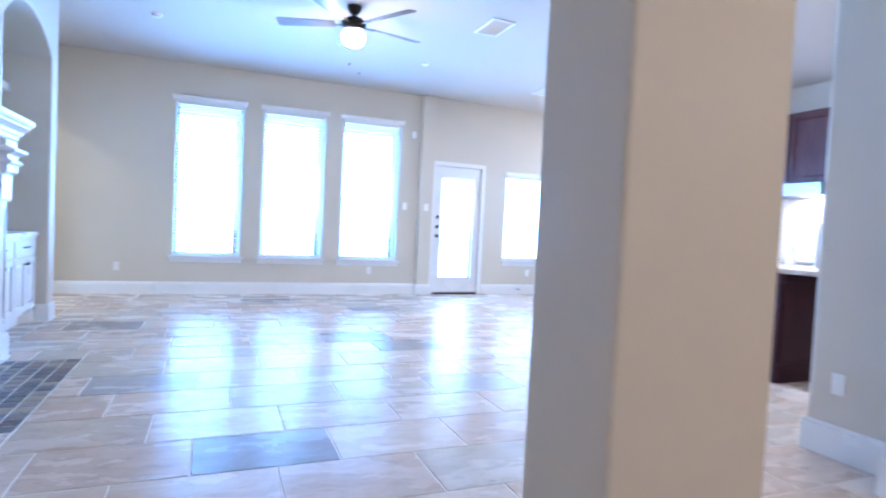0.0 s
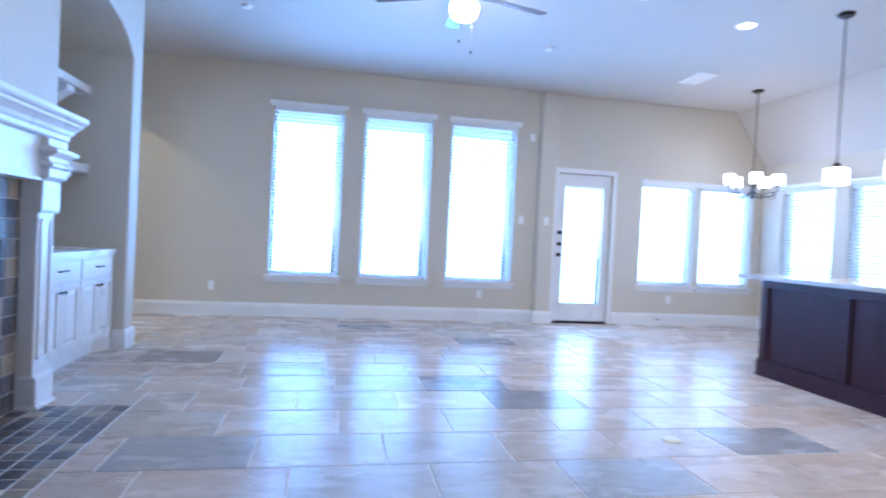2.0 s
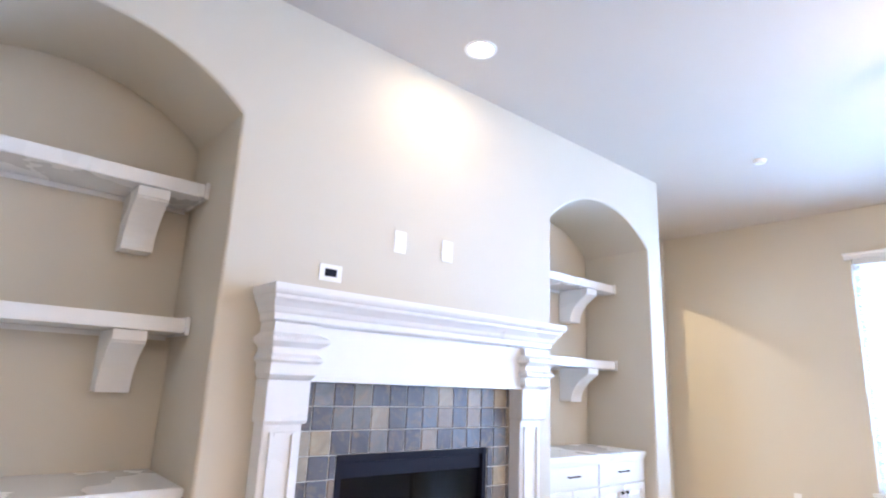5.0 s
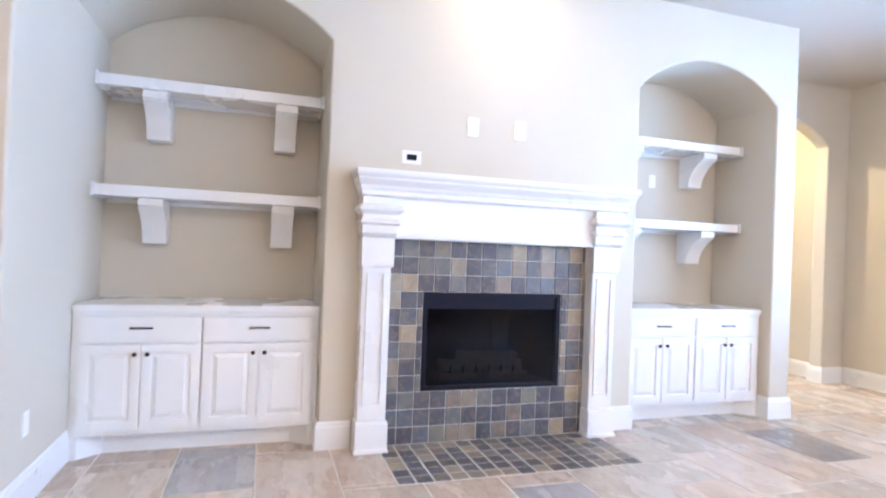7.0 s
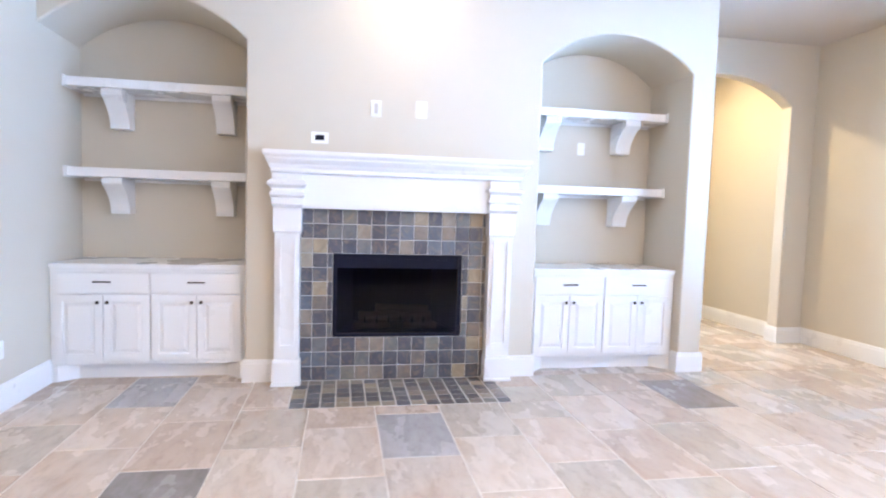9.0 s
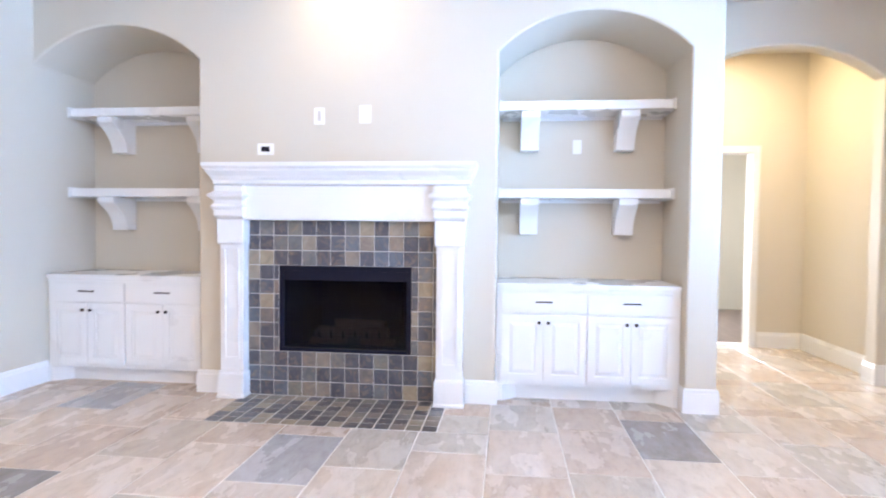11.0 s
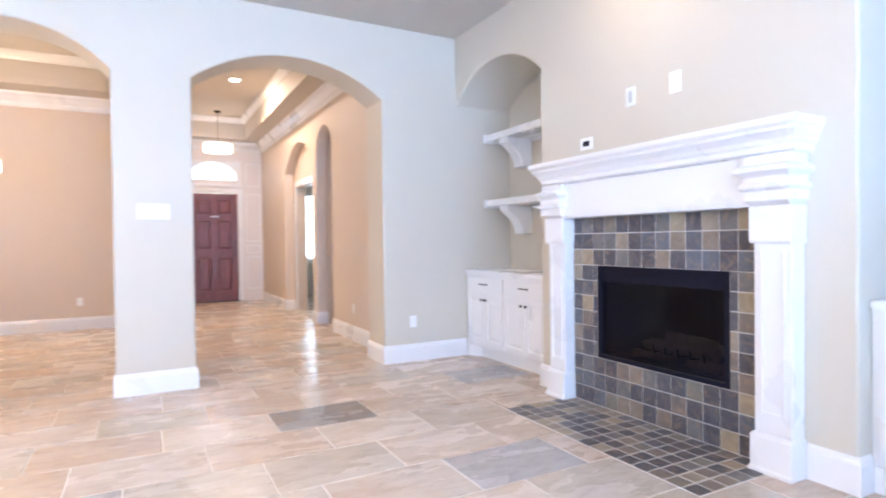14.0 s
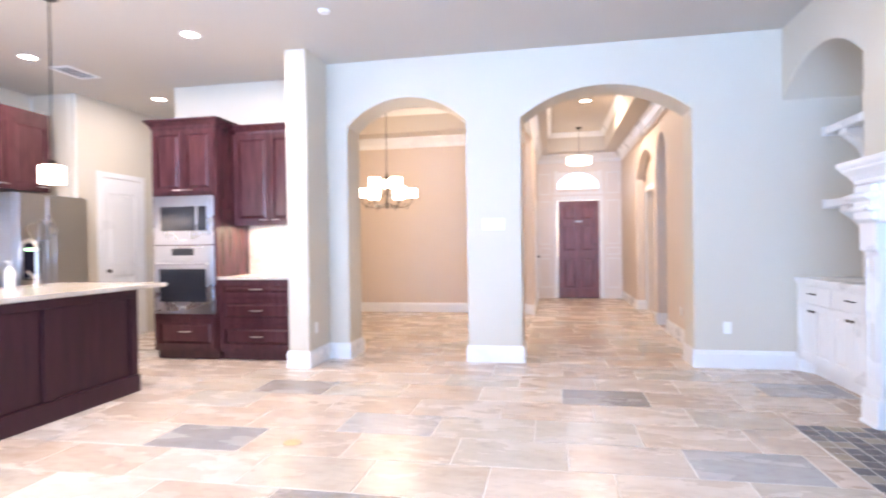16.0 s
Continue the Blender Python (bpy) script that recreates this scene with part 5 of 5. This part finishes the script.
def pendant(x, y, z=1.84):
    p = thing("pendant_light", (x, y, C), "bronze pendant light with a lit drum shade", "pendant light", "island pendants")
    part("canopy", lathe(bmesh.new(), [(0.055, -0.03), (0.065, -0.02), (0.068, -0.0005)]), BRONZE, p, "", True)
    part("rod", tube(bmesh.new(), [(0, 0, -0.03), (0, 0, z + 0.20 - C)], 0.006, 8), BRONZE, p)
    part("socket", lathe(bmesh.new(), [(0.03, z + 0.151 - C), (0.034, z + 0.17 - C), (0.02, z + 0.20 - C)]), BRONZE, p, "", True)
    part("shade", lathe(bmesh.new(), [(0.085, z - C), (0.092, z + 0.004 - C), (0.092, z + 0.14 - C), (0.075, z + 0.15 - C)]), SHADE, p, "frosted glass shade, lit", True)
    bulb("pendant_lamp", (x, y, z - 0.05), 2.5, WARM, 0.07)


for y in (5.48, 4.89, 3.68):
    pendant(4.71, y)


def chandelier(x, y, ztop, rings_, size, watts, label, colour):
    """Curled arms round a stem with upright drum shades; rings_ holds (height, radius, number) of each ring."""
    c = thing("chandelier", (x, y, ztop), label, "chandelier")
    h, high = rings_[0][0] - ztop, rings_[-1][0] - ztop
    part("canopy", lathe(bmesh.new(), [(0.06, -0.03), (0.07, -0.02), (0.072, -0.0005)]), BRONZE, c, "", True)
    part("rod", tube(bmesh.new(), [(0, 0, -0.03), (0, 0, high + 0.18)], 0.006, 8), BRONZE, c)
    part("stem", lathe(bmesh.new(), [(0.012, h - 0.20), (0.03, h - 0.17), (0.022, h - 0.12), (0.02, high + 0.08), (0.032, high + 0.10), (0.012, high + 0.20)]), BRONZE, c, "", True)
    for zs, r, n in rings_:
        h = zs - ztop
        for k in range(n):
            a = 2 * math.pi * (k + 0.3) / n
            ux, uy = math.cos(a), math.sin(a)
            pts = [(ux * d, uy * d, h + z) for d, z in ((0.02, -0.10), (r * 0.3, -0.16), (r * 0.6, -0.18), (r * 0.85, -0.15), (r, -0.09), (r, -0.04))]
            arm = part("arm", tube(bmesh.new(), pts, 0.007, 8), BRONZE, c, "", True)
            curl = [(ux * (r * 0.72 + 0.05 * math.cos(t)), uy * (r * 0.72 + 0.05 * math.cos(t)), h - 0.16 + 0.05 * math.sin(t)) for t in (k2 * 0.5 - 1.6 for k2 in range(12))]
            part("scroll", tube(bmesh.new(), curl, 0.005, 6), BRONZE, arm, "", True)
            part("cup", lathe(bmesh.new(), [(0.02, -0.045), (0.035, -0.03), (0.035, -0.02)], (ux * r, uy * r, h)), BRONZE, arm, "", True)
            part("shade", lathe(bmesh.new(), [(size * 0.85, -0.02), (size, -0.01), (size, 0.115), (size * 0.93, 0.12)], (ux * r, uy * r, h), 20), SHADE, c, "frosted glass drum shade, lit", True)
    bulb("chandelier_lamp", (x, y, rings_[-1][0] + 0.32), watts, colour, 0.25)


chandelier(5.79, 7.84, C, [(2.12, 0.30, 5)], 0.068, 4, "bronze nook chandelier with five lit drum shades", WARM)
chandelier(3.22, -1.0, C + 0.42, [(2.08, 0.40, 6), (2.25, 0.20, 3)], 0.088, 13, "two-tier bronze dining chandelier with lit drum shades", (1.0, 0.78, 0.50))
fp = thing("pendant_light", (0.03, -4.95, C + 0.42), "foyer pendant with a wide lit drum shade", "pendant light")
part("canopy", lathe(bmesh.new(), [(0.05, -0.03), (0.065, -0.0005)]), BRONZE, fp, "", True)
part("rod", tube(bmesh.new(), [(0, 0, -0.03), (0, 0, -0.62)], 0.005, 8), BRONZE, fp)
part("shade", lathe(bmesh.new(), [(0.25, -0.80), (0.262, -0.795), (0.262, -0.645), (0.25, -0.64)]), SHADE_DIM, fp, "wide frosted drum shade, lit", True)
bulb("foyer_lamp", (0.03, -4.95, C - 0.47), 1.5, WARM, 0.25)
vc = thing("floor_outlet", (2.35, 4.21, 0.0), "round brass floor outlet cover set in the tile", "floor outlet")
part("cover", lathe(bmesh.new(), [(0.06, 0.0005), (0.058, 0.004), (0.05, 0.005)], (0, 0, 0), 28), paint("brushed_brass", (0.62, 0.50, 0.28), 0.35, 90, 0.05, 0.05, 0.7), vc, "", True)

# ---- tiles ----
ys = [3.386] + [3.480 + 0.1158 * k for k in range(13)] + [4.904]
zs = [0.004 + 0.118 * k for k in range(4)] + [0.358 + 0.114 * k for k in range(1, 7)] + [1.042 + 0.1183 * k for k in range(1, 4)]
cache = {}
rng = random.Random(11)
for y0, y1 in zip(ys, ys[1:]):
    for z0, z1 in zip(zs, zs[1:]):
        spans = [(y0, y1)]
        if 0.358 < (z0 + z1) / 2 < 1.042:
            spans = [(y0, min(y1, 3.638)), (max(y0, 4.702), y1)]
        for a, b in spans:
            if b - a < 0.012:
                continue
            key = (round(b - a, 3), round(z1 - z0, 3))
            if key not in cache:
                cache[key] = chip("tile", key[0] - 0.005, key[1] - 0.005, 0.008, SLATE)
            tl = new("tile", cache[key])
            tl.parent = surround
            tl.matrix_local = Matrix.Translation((FX + 0.0145 + rng.uniform(0, 0.002), (a + b) / 2, (z0 + z1) / 2)) @ Matrix(((0, 0, 1, 0), (1, 0, 0, 0), (0, 1, 0, 0), (0, 0, 0, 1))) @ Matrix.Rotation(rng.uniform(-0.012, 0.012), 4, "Z")
hm = chip("tile", 0.0985, 0.0995, 0.007, SLATE)
for i in range(6):
    for j in range(15):
        tl = new("tile", hm)
        tl.parent = hearth
        tl.matrix_local = Matrix.Translation((-1.5515 + 0.1066 * i, 3.409 + 0.1087 * j, -0.0055 + rng.uniform(0, 0.0012))) @ Matrix.Rotation(rng.uniform(-0.015, 0.015), 4, "Z")

ROOMS = [(-1.62, 7.55, SY, NY), (HX, -1.62, 6.97, NY), (AF[0], AF[1], SB, SY), (AD[0], AD[1], SB, SY), (FW, FE, FY, SB), (FE, 5.2, -3.0, SB),
         (3.46, 7.55, 1.2, SY), (5.46, 6.85, -1.0, 1.2), (3.46, 5.46, SB, 1.2), (-4.38, HX, 6.72, 8.82), (-1.92, -1.62, SY, 2.96), (-1.92, -1.62, 5.35, 6.745), (-1.8, FW, -1.62, -0.86), (-3.88, FW, -5.9, -1.86)]
TL, TW = 0.687, 0.4565
GREYS = {(3, -1), (7, -3), (-1, -2), (2, 2)}
DARKS = {(0, 0), (0, 4), (3, 4), (5, 2), (6, 1), (10, 2), (8, -2), (9, 6), (12, 0)}
PHASE = {-1: -0.41, 0: -0.10, 1: -0.325, 2: 0.10, 3: -0.11, 4: -0.355, 5: 0.05, 7: -0.45, 8: -0.02}
rng = random.Random(21)
far_bm, cache = [], {}
count = 0
for k in range(-19, 15):
    y0 = 2.585 + TW * k
    ph = PHASE.get(k, rng.choice((-0.1, 0.12, 0.33)) + rng.uniform(-0.03, 0.03))
    for i in range(-7, 12):
        x0 = ph + TL * i
        for a0, a1, b0, b1 in ROOMS:
            xa, xb, ya, yb = max(x0, a0), min(x0 + TL, a1), max(y0, b0), min(y0 + TW, b1)
            if xb - xa < 0.03 or yb - ya < 0.03:
                continue
            cells = [(xa, xb, ya, yb)]
            if xa < -0.965 and ya < 4.985 and yb > 3.355:      # leave the hearth free
                cells = [(max(xa, -0.965), xb, ya, yb)]
                if ya < 3.355:
                    cells.append((xa, min(xb, -0.965), ya, 3.355))
                if yb > 4.985:
                    cells.append((xa, min(xb, -0.965), 4.985, yb))
            for p, q, r, s in cells:
                if q - p < 0.03 or s - r < 0.03:
                    continue
                w, d = round(q - p - 0.008, 3), round(s - r - 0.008, 3)
                at = ((p + q) / 2, (r + s) / 2)
                if -2.6 < at[0] < 4.4 and 1.4 < at[1] and (a0, b0) != (AD[0], SB) and count < 298:
                    m = FLOOR_DARK if (k, i) in DARKS else FLOOR_GREY if (k, i) in GREYS else FLOOR
                    if (w, d, m.name) not in cache:
                        cache[w, d, m.name] = chip("tile", w, d, 0.006, m)
                    tl = new("tile", cache[w, d, m.name])
                    tl.parent = floor
                    tl.location = (*at, -0.006 + rng.uniform(0, 0.0006))
                    count += 1
                else:
                    far_bm.append((at, w, d))
verts, faces = [], []
for (x, y), w, d in far_bm:
    n = len(verts)
    for o, z in ((0, -0.006), (0, -0.003), (0.003, 0.0)):
        verts += [(x - w / 2 + o, y - d / 2 + o, z), (x + w / 2 - o, y - d / 2 + o, z), (x + w / 2 - o, y + d / 2 - o, z), (x - w / 2 + o, y + d / 2 - o, z)]
    for b in (n, n + 4):
        faces += [(b + j, b + (j + 1) % 4, b + 4 + (j + 1) % 4, b + 4 + j) for j in range(4)]
    faces.append((n + 8, n + 9, n + 10, n + 11))
me = bpy.data.meshes.new("floor_tiles")
me.from_pydata(verts, [], faces)
me.materials.append(FLOOR_FAR)
ft = new("floor_tiles", me)
ft.parent = floor
ft["kind"] = "stuff"
